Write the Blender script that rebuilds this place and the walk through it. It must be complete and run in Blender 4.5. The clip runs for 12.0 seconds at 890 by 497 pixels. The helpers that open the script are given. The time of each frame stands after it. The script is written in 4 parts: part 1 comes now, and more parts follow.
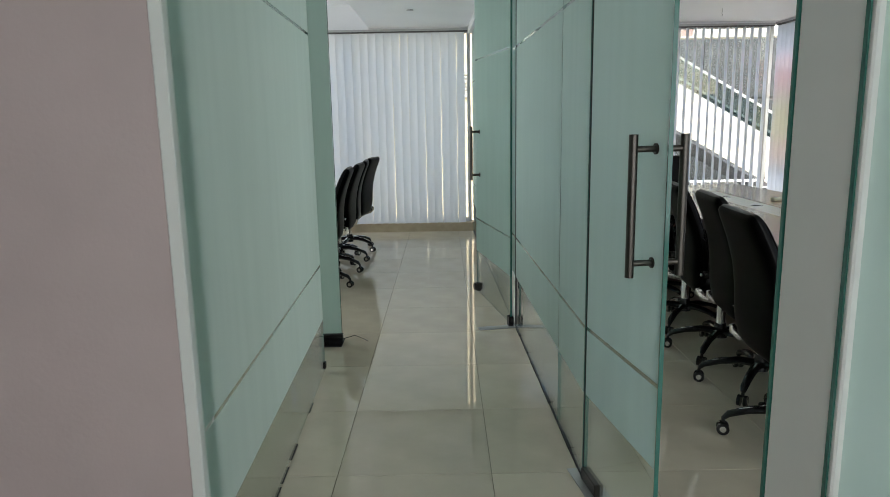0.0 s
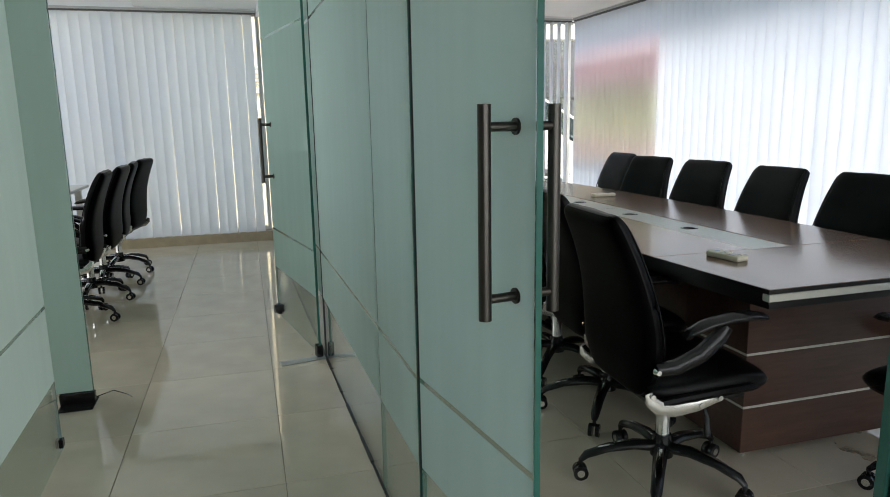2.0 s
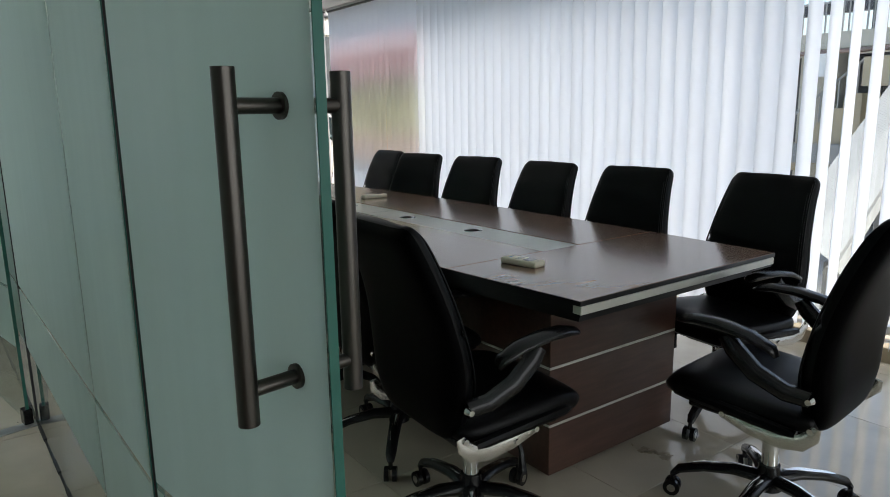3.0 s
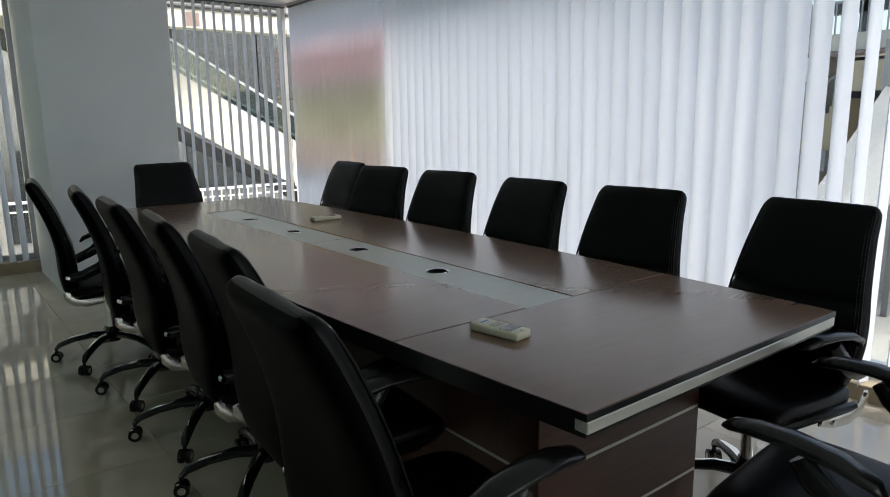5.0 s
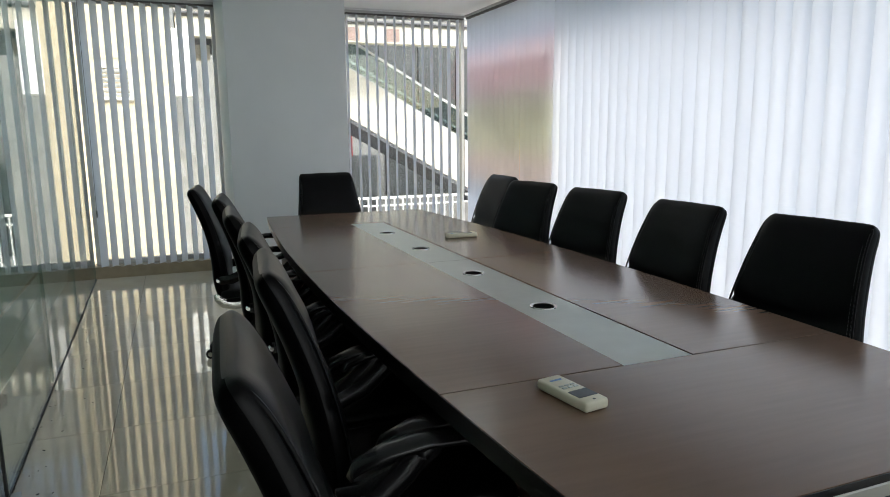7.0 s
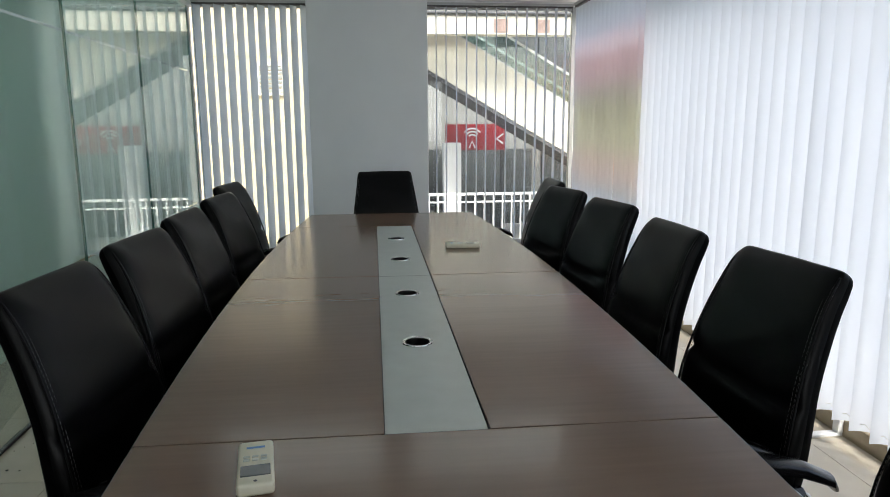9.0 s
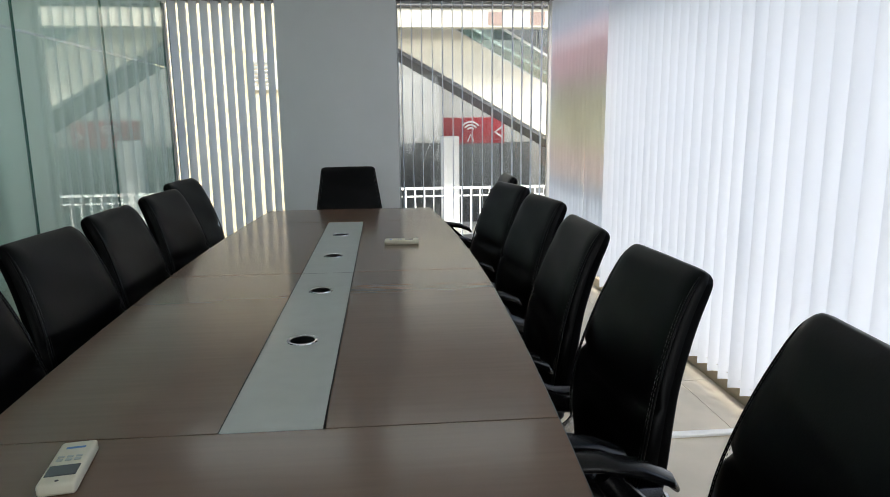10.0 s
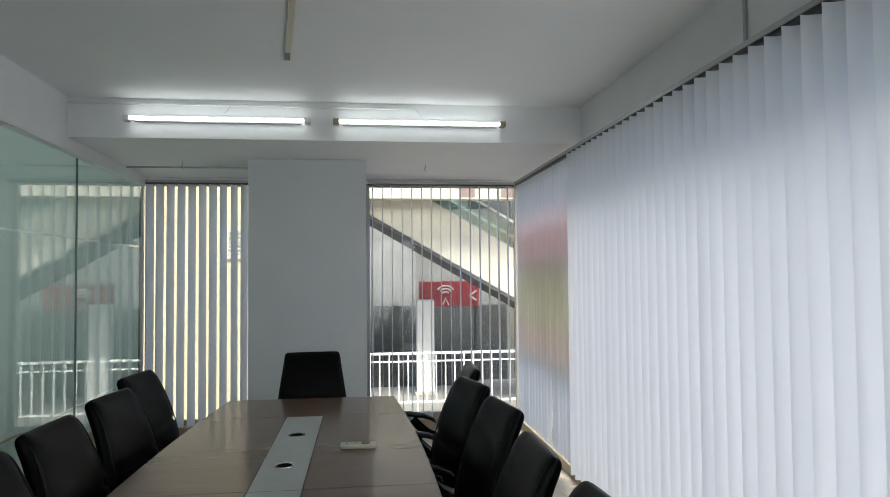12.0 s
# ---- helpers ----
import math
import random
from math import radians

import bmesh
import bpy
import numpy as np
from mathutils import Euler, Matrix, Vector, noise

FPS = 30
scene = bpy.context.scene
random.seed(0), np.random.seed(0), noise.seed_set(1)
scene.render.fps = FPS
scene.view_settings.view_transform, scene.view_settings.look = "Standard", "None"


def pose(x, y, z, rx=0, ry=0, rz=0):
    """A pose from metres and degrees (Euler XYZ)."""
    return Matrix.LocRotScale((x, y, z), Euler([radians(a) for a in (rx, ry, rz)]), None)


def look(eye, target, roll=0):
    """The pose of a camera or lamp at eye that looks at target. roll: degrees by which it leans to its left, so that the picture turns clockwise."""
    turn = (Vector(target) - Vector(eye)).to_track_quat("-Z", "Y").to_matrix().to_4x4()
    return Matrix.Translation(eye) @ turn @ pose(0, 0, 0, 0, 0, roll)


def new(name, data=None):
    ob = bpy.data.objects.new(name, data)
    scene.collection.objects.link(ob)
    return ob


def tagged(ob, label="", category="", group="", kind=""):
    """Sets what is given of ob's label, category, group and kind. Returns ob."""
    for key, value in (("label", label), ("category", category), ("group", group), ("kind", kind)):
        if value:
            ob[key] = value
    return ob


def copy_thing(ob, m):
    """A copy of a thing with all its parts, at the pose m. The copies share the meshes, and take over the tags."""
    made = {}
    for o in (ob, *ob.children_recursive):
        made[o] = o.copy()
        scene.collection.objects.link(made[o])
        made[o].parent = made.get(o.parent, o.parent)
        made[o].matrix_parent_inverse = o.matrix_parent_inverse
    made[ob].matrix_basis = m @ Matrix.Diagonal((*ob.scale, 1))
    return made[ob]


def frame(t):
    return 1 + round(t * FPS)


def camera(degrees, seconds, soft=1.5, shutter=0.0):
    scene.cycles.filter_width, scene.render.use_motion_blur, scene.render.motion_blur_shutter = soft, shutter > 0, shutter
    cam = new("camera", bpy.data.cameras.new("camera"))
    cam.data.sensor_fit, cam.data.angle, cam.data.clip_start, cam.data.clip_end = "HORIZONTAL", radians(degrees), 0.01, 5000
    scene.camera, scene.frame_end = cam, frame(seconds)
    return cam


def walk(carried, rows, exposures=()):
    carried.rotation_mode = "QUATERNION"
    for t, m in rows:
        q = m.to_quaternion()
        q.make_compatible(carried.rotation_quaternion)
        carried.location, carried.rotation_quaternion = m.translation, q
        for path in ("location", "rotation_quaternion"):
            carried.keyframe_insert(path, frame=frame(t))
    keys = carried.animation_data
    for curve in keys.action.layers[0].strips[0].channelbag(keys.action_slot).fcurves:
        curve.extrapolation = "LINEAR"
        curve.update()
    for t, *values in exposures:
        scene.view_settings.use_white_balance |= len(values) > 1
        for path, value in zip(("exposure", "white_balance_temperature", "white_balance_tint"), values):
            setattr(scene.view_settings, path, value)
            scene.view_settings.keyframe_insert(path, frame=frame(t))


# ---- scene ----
cam = camera(66.6, 12.0, soft=0.9)
PATH = [
    (0, (0.466, 0.34, 1.351), (0.464, 2.305, 0.98), -1.0),
    (0.5, (0.42, 0.42, 1.346), (0.373, 2.385, 0.981), -1.2),
    (1, (0.362, 0.549, 1.34), (0.326, 2.515, 0.975), -1.4),
    (1.5, (0.43, 0.774, 1.286), (0.642, 2.728, 0.917), -1.1),
    (2, (0.571, 1.047, 1.28), (1.117, 2.934, 0.905), -1.0),
    (2.5, (0.637, 1.302, 1.268), (1.514, 3.058, 0.885), -1.0),
    (3, (0.737, 1.486, 1.253), (1.898, 3.067, 0.864), -0.9),
    (3.5, (0.902, 1.605, 1.244), (2.215, 3.061, 0.848), -1.0),
    (5.5, (1.281, 2.03, 1.275), (2.337, 3.69, 0.916), -0.3),
    (6, (1.39, 2.05, 1.271), (2.184, 3.853, 0.926), -0.7),
    (6.5, (1.444, 2.039, 1.271), (2.209, 3.855, 0.929), -0.4),
    (8.5, (2.27, 2.054, 1.272), (2.594, 3.996, 0.923), -0.5),
    (9, (2.457, 2.084, 1.306), (2.66, 4.04, 0.945), -0.3),
    (9.5, (2.605, 2.087, 1.317), (2.786, 4.043, 0.942), -0.6),
    (10, (2.783, 2.051, 1.319), (2.953, 4.007, 0.938), -0.6),
    (10.5, (2.863, 2.018, 1.335), (3.025, 3.973, 0.946), -0.6),
    (11, (2.893, 2.029, 1.403), (3.053, 3.987, 1.024), -0.7),
    (11.5, (2.88, 2.093, 1.447), (3.112, 4.078, 1.357), -0.6),
    (12, (2.875, 2.058, 1.518), (3.115, 4.042, 1.591), -0.5),
]
walk(cam, [(t, look(eye, target, roll)) for t, eye, target, roll in PATH], exposures=[(0.0, 1.80), (1.5, 1.85), (2.5, 1.70), (3.5, 1.25), (5.5, 1.22), (6.5, 1.56), (9.0, 1.57), (11.0, 1.44), (12.0, 1.17)])

# ---- light ----
world = bpy.data.worlds.new("sky")
scene.world = world
world.use_nodes = True
wn = world.node_tree.nodes
sky = wn.new("ShaderNodeTexSky")
sky.sky_type = 'NISHITA'
sky.sun_disc = False
sky.sun_elevation = radians(48)
sky.sun_rotation = radians(154)
sky.dust_density = 3.0
wn["Background"].inputs["Strength"].default_value = 0.15
world.node_tree.links.new(sky.outputs[0], wn["Background"].inputs["Color"])
sun_data = bpy.data.lights.new("sun", 'SUN')
sun_data.energy = 3.3
sun_data.angle = radians(25)
sun_data.color = (1.0, 0.98, 0.95)
sun = new("sun", sun_data)
sun.matrix_world = look((8, -6, 14), (2.5, 5.5, 0))


def sky_lamp(name, m, wide, high, watts):
    """Stands in for the sky's light in a window opening outside the view."""
    d = bpy.data.lights.new(name, 'AREA')
    d.shape, d.size, d.size_y, d.energy = 'RECTANGLE', wide, high, watts
    d.color = (0.95, 0.98, 1.0)
    o = new(name, d)
    o.matrix_world = m
    return o


sky_lamp("sky_light_south", pose(1.9, -1.74, 1.3, 90, 0, 0), 4.6, 2.1, 25)
sky_lamp("sky_light_west", pose(-3.54, 6.3, 1.3, 90, 0, -90), 4.2, 2.1, 28)


# ---- materials ----
def mat(name, color, rough=0.5, metal=0.0, var=0.08, scale=8.0, bump=0.0, bump_scale=60.0, coat=0.0, stretch=None, rough_var=0.0, spec=0.5, island=False):
    """Principled surface whose colour varies at two scales, with fine relief."""
    m = bpy.data.materials.new(name)
    m.use_nodes = True
    nt = m.node_tree
    b = nt.nodes["Principled BSDF"]
    b.inputs["Roughness"].default_value = rough
    b.inputs["Metallic"].default_value = metal
    b.inputs["Coat Weight"].default_value = coat
    b.inputs["Specular IOR Level"].default_value = spec
    tc = nt.nodes.new("ShaderNodeTexCoord")
    mp = nt.nodes.new("ShaderNodeMapping")
    if stretch:
        mp.inputs["Scale"].default_value = stretch
    nt.links.new(tc.outputs["Object"], mp.inputs["Vector"])
    n1 = nt.nodes.new("ShaderNodeTexNoise")
    n1.inputs["Scale"].default_value = scale
    n1.inputs["Detail"].default_value = 6
    n2 = nt.nodes.new("ShaderNodeTexNoise")
    n2.inputs["Scale"].default_value = scale * 0.13
    n2.inputs["Detail"].default_value = 3
    for n in (n1, n2):
        nt.links.new(mp.outputs[0], n.inputs["Vector"])
    add = nt.nodes.new("ShaderNodeMath")
    add.operation = 'ADD'
    nt.links.new(n1.outputs[0], add.inputs[0])
    nt.links.new(n2.outputs[0], add.inputs[1])
    if island:
        oi = nt.nodes.new("ShaderNodeObjectInfo")
        sc = nt.nodes.new("ShaderNodeMath")
        sc.operation = 'MULTIPLY_ADD'
        sc.inputs[1].default_value = 0.4
        nt.links.new(oi.outputs["Random"], sc.inputs[0])
        nt.links.new(add.outputs[0], sc.inputs[2])
        add = sc
    ramp = nt.nodes.new("ShaderNodeValToRGB")
    ramp.color_ramp.elements[0].position = 0.55
    ramp.color_ramp.elements[1].position = 1.0
    lo = [max(0.0, c * (1 - var)) for c in color]
    hi = [min(1.0, c * (1 + var)) for c in color]
    ramp.color_ramp.elements[0].color = (*lo, 1)
    ramp.color_ramp.elements[1].color = (*hi, 1)
    half = nt.nodes.new("ShaderNodeMath")
    half.operation = 'MULTIPLY'
    half.inputs[1].default_value = 0.75
    nt.links.new(add.outputs[0], half.inputs[0])
    nt.links.new(half.outputs[0], ramp.inputs[0])
    nt.links.new(ramp.outputs[0], b.inputs["Base Color"])
    if rough_var:
        mr = nt.nodes.new("ShaderNodeMapRange")
        mr.inputs["From Min"].default_value, mr.inputs["From Max"].default_value = 0.3, 0.7
        mr.inputs["To Min"].default_value, mr.inputs["To Max"].default_value = max(0.0, rough - rough_var), rough + rough_var
        nt.links.new(n2.outputs[0], mr.inputs["Value"])
        nt.links.new(mr.outputs[0], b.inputs["Roughness"])
    if bump:
        n3 = nt.nodes.new("ShaderNodeTexNoise")
        n3.inputs["Scale"].default_value = bump_scale
        n3.inputs["Detail"].default_value = 4
        nt.links.new(mp.outputs[0], n3.inputs["Vector"])
        bp = nt.nodes.new("ShaderNodeBump")
        bp.inputs["Strength"].default_value = bump
        bp.inputs["Distance"].default_value = 0.004
        nt.links.new(n3.outputs[0], bp.inputs["Height"])
        nt.links.new(bp.outputs[0], b.inputs["Normal"])
    return m


def thin_mat(name, color, through_share, through_color, gloss_rough=0.4, gloss=0.04, streak=0.0):
    """A thin sheet that scatters light back and lets some of it through."""
    m = bpy.data.materials.new(name)
    m.use_nodes = True
    nt = m.node_tree
    nt.nodes.clear()
    out = nt.nodes.new("ShaderNodeOutputMaterial")
    d = nt.nodes.new("ShaderNodeBsdfDiffuse")
    d.inputs["Color"].default_value = (*color, 1)
    tr = nt.nodes.new("ShaderNodeBsdfTranslucent")
    tr.inputs["Color"].default_value = (*through_color, 1)
    mx = nt.nodes.new("ShaderNodeMixShader")
    mx.inputs[0].default_value = through_share
    nt.links.new(d.outputs[0], mx.inputs[1])
    nt.links.new(tr.outputs[0], mx.inputs[2])
    gl = nt.nodes.new("ShaderNodeBsdfGlossy")
    gl.inputs["Roughness"].default_value = gloss_rough
    m2 = nt.nodes.new("ShaderNodeMixShader")
    m2.inputs[0].default_value = gloss
    nt.links.new(mx.outputs[0], m2.inputs[1])
    nt.links.new(gl.outputs[0], m2.inputs[2])
    nt.links.new(m2.outputs[0], out.inputs[0])
    if streak:
        tc = nt.nodes.new("ShaderNodeTexCoord")
        mp = nt.nodes.new("ShaderNodeMapping")
        mp.inputs["Scale"].default_value = (4, 4, 0.4)
        n = nt.nodes.new("ShaderNodeTexNoise")
        n.inputs["Scale"].default_value = 3.0
        n.inputs["Detail"].default_value = 5
        mr = nt.nodes.new("ShaderNodeMapRange")
        mr.inputs["From Min"].default_value, mr.inputs["From Max"].default_value = 0.3, 0.7
        mr.inputs["To Min"].default_value, mr.inputs["To Max"].default_value = through_share - streak, through_share + streak
        nt.links.new(tc.outputs["Object"], mp.inputs[0])
        nt.links.new(mp.outputs[0], n.inputs["Vector"])
        nt.links.new(n.outputs[0], mr.inputs["Value"])
        nt.links.new(mr.outputs[0], mx.inputs[0])
    return m


def glass_mat(name, tint, gloss_scale=1.0):
    """Clear pane: tinted see-through with mirror gloss that grows at grazing angles."""
    m = bpy.data.materials.new(name)
    m.use_nodes = True
    nt = m.node_tree
    nt.nodes.clear()
    out = nt.nodes.new("ShaderNodeOutputMaterial")
    t = nt.nodes.new("ShaderNodeBsdfTransparent")
    t.inputs[0].default_value = (*tint, 1)
    g = nt.nodes.new("ShaderNodeBsdfGlossy")
    g.inputs["Roughness"].default_value = 0.0
    f = nt.nodes.new("ShaderNodeLayerWeight")
    f.inputs[0].default_value = 0.5
    p5 = nt.nodes.new("ShaderNodeMath")
    p5.operation = 'POWER'
    p5.inputs[1].default_value = 4.5
    nt.links.new(f.outputs["Facing"], p5.inputs[0])
    k = nt.nodes.new("ShaderNodeMath")
    k.operation = 'MULTIPLY_ADD'
    k.inputs[1].default_value = 0.94
    k.inputs[2].default_value = 0.042 * gloss_scale
    k.use_clamp = True
    nt.links.new(p5.outputs[0], k.inputs[0])
    mx = nt.nodes.new("ShaderNodeMixShader")
    nt.links.new(k.outputs[0], mx.inputs[0])
    nt.links.new(t.outputs[0], mx.inputs[1])
    nt.links.new(g.outputs[0], mx.inputs[2])
    nt.links.new(mx.outputs[0], out.inputs[0])
    return m


def glow_mat(name, color, strength):
    m = bpy.data.materials.new(name)
    m.use_nodes = True
    b = m.node_tree.nodes["Principled BSDF"]
    b.inputs["Emission Color"].default_value = (*color, 1)
    b.inputs["Emission Strength"].default_value = strength
    b.inputs["Base Color"].default_value = (0.9, 0.9, 0.9, 1)
    return m


M_TILE = mat("polished_tile", (0.54, 0.48, 0.38), 0.05, var=0.10, scale=5, rough_var=0.03, island=True, spec=0.6)
M_GROUT = mat("grout", (0.20, 0.18, 0.145), 0.8)
M_WALL = mat("white_wall_paint", (0.74, 0.75, 0.76), 0.6, var=0.04, scale=4, bump=0.15, bump_scale=90)
M_MAUVE = mat("mauve_wall_paint", (0.58, 0.465, 0.465), 0.55, var=0.05, scale=5, bump=0.2, bump_scale=70)
M_COLUMN = mat("pale_grey_paint", (0.66, 0.68, 0.70), 0.55, var=0.04, scale=3, bump=0.12, bump_scale=80)
M_CEIL = mat("ceiling_paint", (0.80, 0.81, 0.82), 0.7, var=0.03, scale=2)
M_PLINTH = mat("beige_stone_plinth", (0.34, 0.28, 0.19), 0.35, var=0.15, scale=14)
M_ALU = mat("grey_aluminium", (0.42, 0.43, 0.43), 0.4, metal=0.8, var=0.06)
M_DARKRAIL = mat("dark_blind_rail", (0.07, 0.07, 0.07), 0.5)
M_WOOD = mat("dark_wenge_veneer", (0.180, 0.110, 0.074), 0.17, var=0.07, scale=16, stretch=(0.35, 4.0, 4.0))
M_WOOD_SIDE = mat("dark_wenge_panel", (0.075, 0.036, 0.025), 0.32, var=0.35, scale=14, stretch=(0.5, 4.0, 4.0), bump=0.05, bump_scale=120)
M_STRIP = mat("pale_grey_laminate", (0.50, 0.53, 0.49), 0.3, var=0.05, scale=20)
M_EDGE = mat("silver_edging", (0.62, 0.61, 0.55), 0.3, metal=0.3, var=0.06)
M_BLACK = mat("black_edge", (0.012, 0.012, 0.012), 0.35)
M_LEATHER = mat("black_leather", (0.0016, 0.0017, 0.0020), 0.36, var=0.2, scale=18, bump=0.05, bump_scale=220, rough_var=0.06, spec=0.14)
M_VINYL = mat("black_back_vinyl", (0.0016, 0.0016, 0.0018), 0.42, var=0.2, scale=18, bump=0.08, bump_scale=200, spec=0.02)
M_THREAD = mat("grey_stitching", (0.10, 0.10, 0.10), 0.7)
M_PLASTIC = mat("black_plastic", (0.008, 0.008, 0.009), 0.22, spec=0.35)
M_CHROME = mat("chrome", (0.75, 0.75, 0.74), 0.12, metal=1.0, var=0.03)
M_SILVERP = mat("pale_silver_plastic", (0.66, 0.64, 0.60), 0.22, metal=0.85)
M_STEEL = mat("brushed_steel", (0.085, 0.078, 0.07), 0.34, metal=1.0, var=0.08, scale=30, stretch=(1, 1, 0.1))
M_CREAM = mat("cream_plastic", (0.74, 0.70, 0.55), 0.4, var=0.05)
M_LCD = mat("lcd_grey", (0.07, 0.08, 0.085), 0.2)
M_BLUE = mat("blue_print", (0.08, 0.25, 0.55), 0.4)
M_SLAT = thin_mat("blind_fabric", (0.68, 0.70, 0.74), 0.37, (0.73, 0.79, 0.88), 0.5, 0.03, streak=0.06)
M_FILM = thin_mat("frosted_film", (0.44, 0.565, 0.52), 0.60, (0.76, 0.88, 0.835), 0.20, 0.07, streak=0.06)
M_GLASS = glass_mat("clear_green_glass", (0.91, 0.965, 0.945), 2.3)
M_WINDOW = glass_mat("window_glass", (0.95, 0.97, 0.96), 1.0)
M_GEDGE = mat("glass_edge_green", (0.03, 0.14, 0.11), 0.15)
M_SEAL = mat("dark_sealant", (0.015, 0.017, 0.016), 0.5)
M_TUBE = glow_mat("lamp_tube", (0.93, 1.0, 0.98), 2.3)
M_LAMPBODY = mat("lamp_body_white", (0.75, 0.75, 0.73), 0.4)
M_CONDUIT = mat("cream_conduit", (0.62, 0.58, 0.47), 0.5)
M_GROUND = mat("outdoor_paving", (0.34, 0.33, 0.30), 0.8, var=0.2, scale=2, bump=0.3, bump_scale=30)
M_BEIGE = mat("cream_render", (0.50, 0.42, 0.28), 0.8, var=0.07, scale=2, bump=0.2, bump_scale=40)
M_CONC = mat("pale_concrete", (0.52, 0.49, 0.41), 0.8, var=0.12, scale=3, bump=0.2, bump_scale=30)
# dark outdoor concrete; on the stairway this tone also stands in for shade
M_DARKC = mat("dark_concrete_and_shade", (0.20, 0.20, 0.19), 0.8, var=0.2, scale=3)
# near-black colour that stands in for the shade of unlit rooms and recesses
M_DARKIN = mat("painted_interior_shade", (0.05, 0.055, 0.055), 0.7, var=0.3, scale=3)
M_RAIL = mat("white_rail_paint", (0.75, 0.75, 0.72), 0.4)
M_RED = mat("red_sign", (0.36, 0.03, 0.04), 0.4, var=0.05)
M_SIGNW = mat("sign_white", (0.85, 0.85, 0.85), 0.5)
M_WHITEB = mat("white_panel_paint", (0.82, 0.82, 0.80), 0.5, var=0.03)
# white paint darkened in its colour to hold down the bright outdoor light
M_ANNEX = mat("toned_down_white_paint", (0.34, 0.34, 0.325), 0.7, var=0.15, scale=1.5)
M_BALUS = glass_mat("balustrade_glass", (0.62, 0.70, 0.69), 2.0)
M_RUST = mat("rusty_paint", (0.24, 0.17, 0.145), 0.8, var=0.25)
M_ROOFM = mat("corrugated_sheet", (0.17, 0.175, 0.175), 0.5, var=0.06)
M_STEELD = mat("dark_steel_and_soffit_shade", (0.06, 0.06, 0.065), 0.6)
M_BAN_PINK = thin_mat("banner_pink", (0.80, 0.44, 0.42), 0.72, (0.80, 0.44, 0.42))
M_BAN_YEL = thin_mat("banner_yellow", (0.76, 0.67, 0.36), 0.72, (0.76, 0.67, 0.36))
M_BAN_ORG = thin_mat("banner_orange", (0.86, 0.57, 0.43), 0.72, (0.86, 0.57, 0.43))
M_BAN_GREY = thin_mat("banner_grey", (0.46, 0.42, 0.30), 0.72, (0.46, 0.42, 0.30))
M_TABLE2 = mat("pale_desk_top", (0.5, 0.5, 0.5), 0.35)


# ---- builders ----
def box(bm, x0, x1, y0, y1, z0, z1, bevel=0.0, segs=1):
    m = Matrix.LocRotScale(((x0 + x1) / 2, (y0 + y1) / 2, (z0 + z1) / 2), None, (x1 - x0, y1 - y0, z1 - z0))
    vs = bmesh.ops.create_cube(bm, size=1.0, matrix=m)["verts"]
    if bevel:
        es = list({e for v in vs for e in v.link_edges})
        bmesh.ops.bevel(bm, geom=es, offset=bevel, segments=segs, affect='EDGES', profile=0.5)
    return bm


def boxm(x0, x1, y0, y1, z0, z1, bevel=0.0, segs=1):
    return box(bmesh.new(), x0, x1, y0, y1, z0, z1, bevel, segs)


def rod(bm, a, b, r, r2=None, n=12):
    a, b = Vector(a), Vector(b)
    d = b - a
    m = Matrix.Translation((a + b) / 2) @ d.to_track_quat('Z', 'Y').to_matrix().to_4x4()
    bmesh.ops.create_cone(bm, cap_ends=True, segments=n, radius1=r, radius2=r if r2 is None else r2, depth=d.length, matrix=m)
    return bm


def tube(bm, pts, r, n=8, flat=1.0):
    """A swept bar through points; radius may vary; flat squeezes its height."""
    pts = [Vector(p) for p in pts]
    rs = r if isinstance(r, (list, tuple)) else [r] * len(pts)
    rings = []
    for i, p in enumerate(pts):
        d = (pts[min(i + 1, len(pts) - 1)] - pts[max(i - 1, 0)]).normalized()
        side = d.cross(Vector((0, 0, 1)))
        side = side.normalized() if side.length > 1e-4 else Vector((1, 0, 0))
        up = side.cross(d).normalized()
        rings.append([bm.verts.new(p + side * rs[i] * math.cos(2 * math.pi * k / n) + up * rs[i] * flat * math.sin(2 * math.pi * k / n)) for k in range(n)])
    for a, b in zip(rings, rings[1:]):
        for k in range(n):
            bm.faces.new((a[k], a[(k + 1) % n], b[(k + 1) % n], b[k]))
    bm.faces.new(rings[0])
    bm.faces.new(rings[-1][::-1])
    bmesh.ops.recalc_face_normals(bm, faces=bm.faces)
    return bm


def link(name, bm, material, smooth=False):
    """smooth: True keeps hard edges hard; "soft" rounds the whole shape's shading."""
    me = bpy.data.meshes.new(name)
    bm.to_mesh(me)
    bm.free()
    me.materials.append(material)
    if smooth:
        me.shade_smooth()
        if smooth != "soft":
            me.set_sharp_from_angle(angle=radians(38))
    return new(name, me)


def part(name, bm, material, parent, label="", smooth=False):
    ob = link(name, bm, material, smooth)
    ob.parent = parent
    if label:
        tagged(ob, label)
    return ob


def thing(name, label, category, m=None, group="", kind=""):
    ob = new(name)
    ob.empty_display_size = 0.1
    if m is not None:
        ob.matrix_world = m
    return tagged(ob, label, category, group, kind)


def setting(name, bm, material, label, category):
    return tagged(link(name, bm, material), label, category, kind="structure")


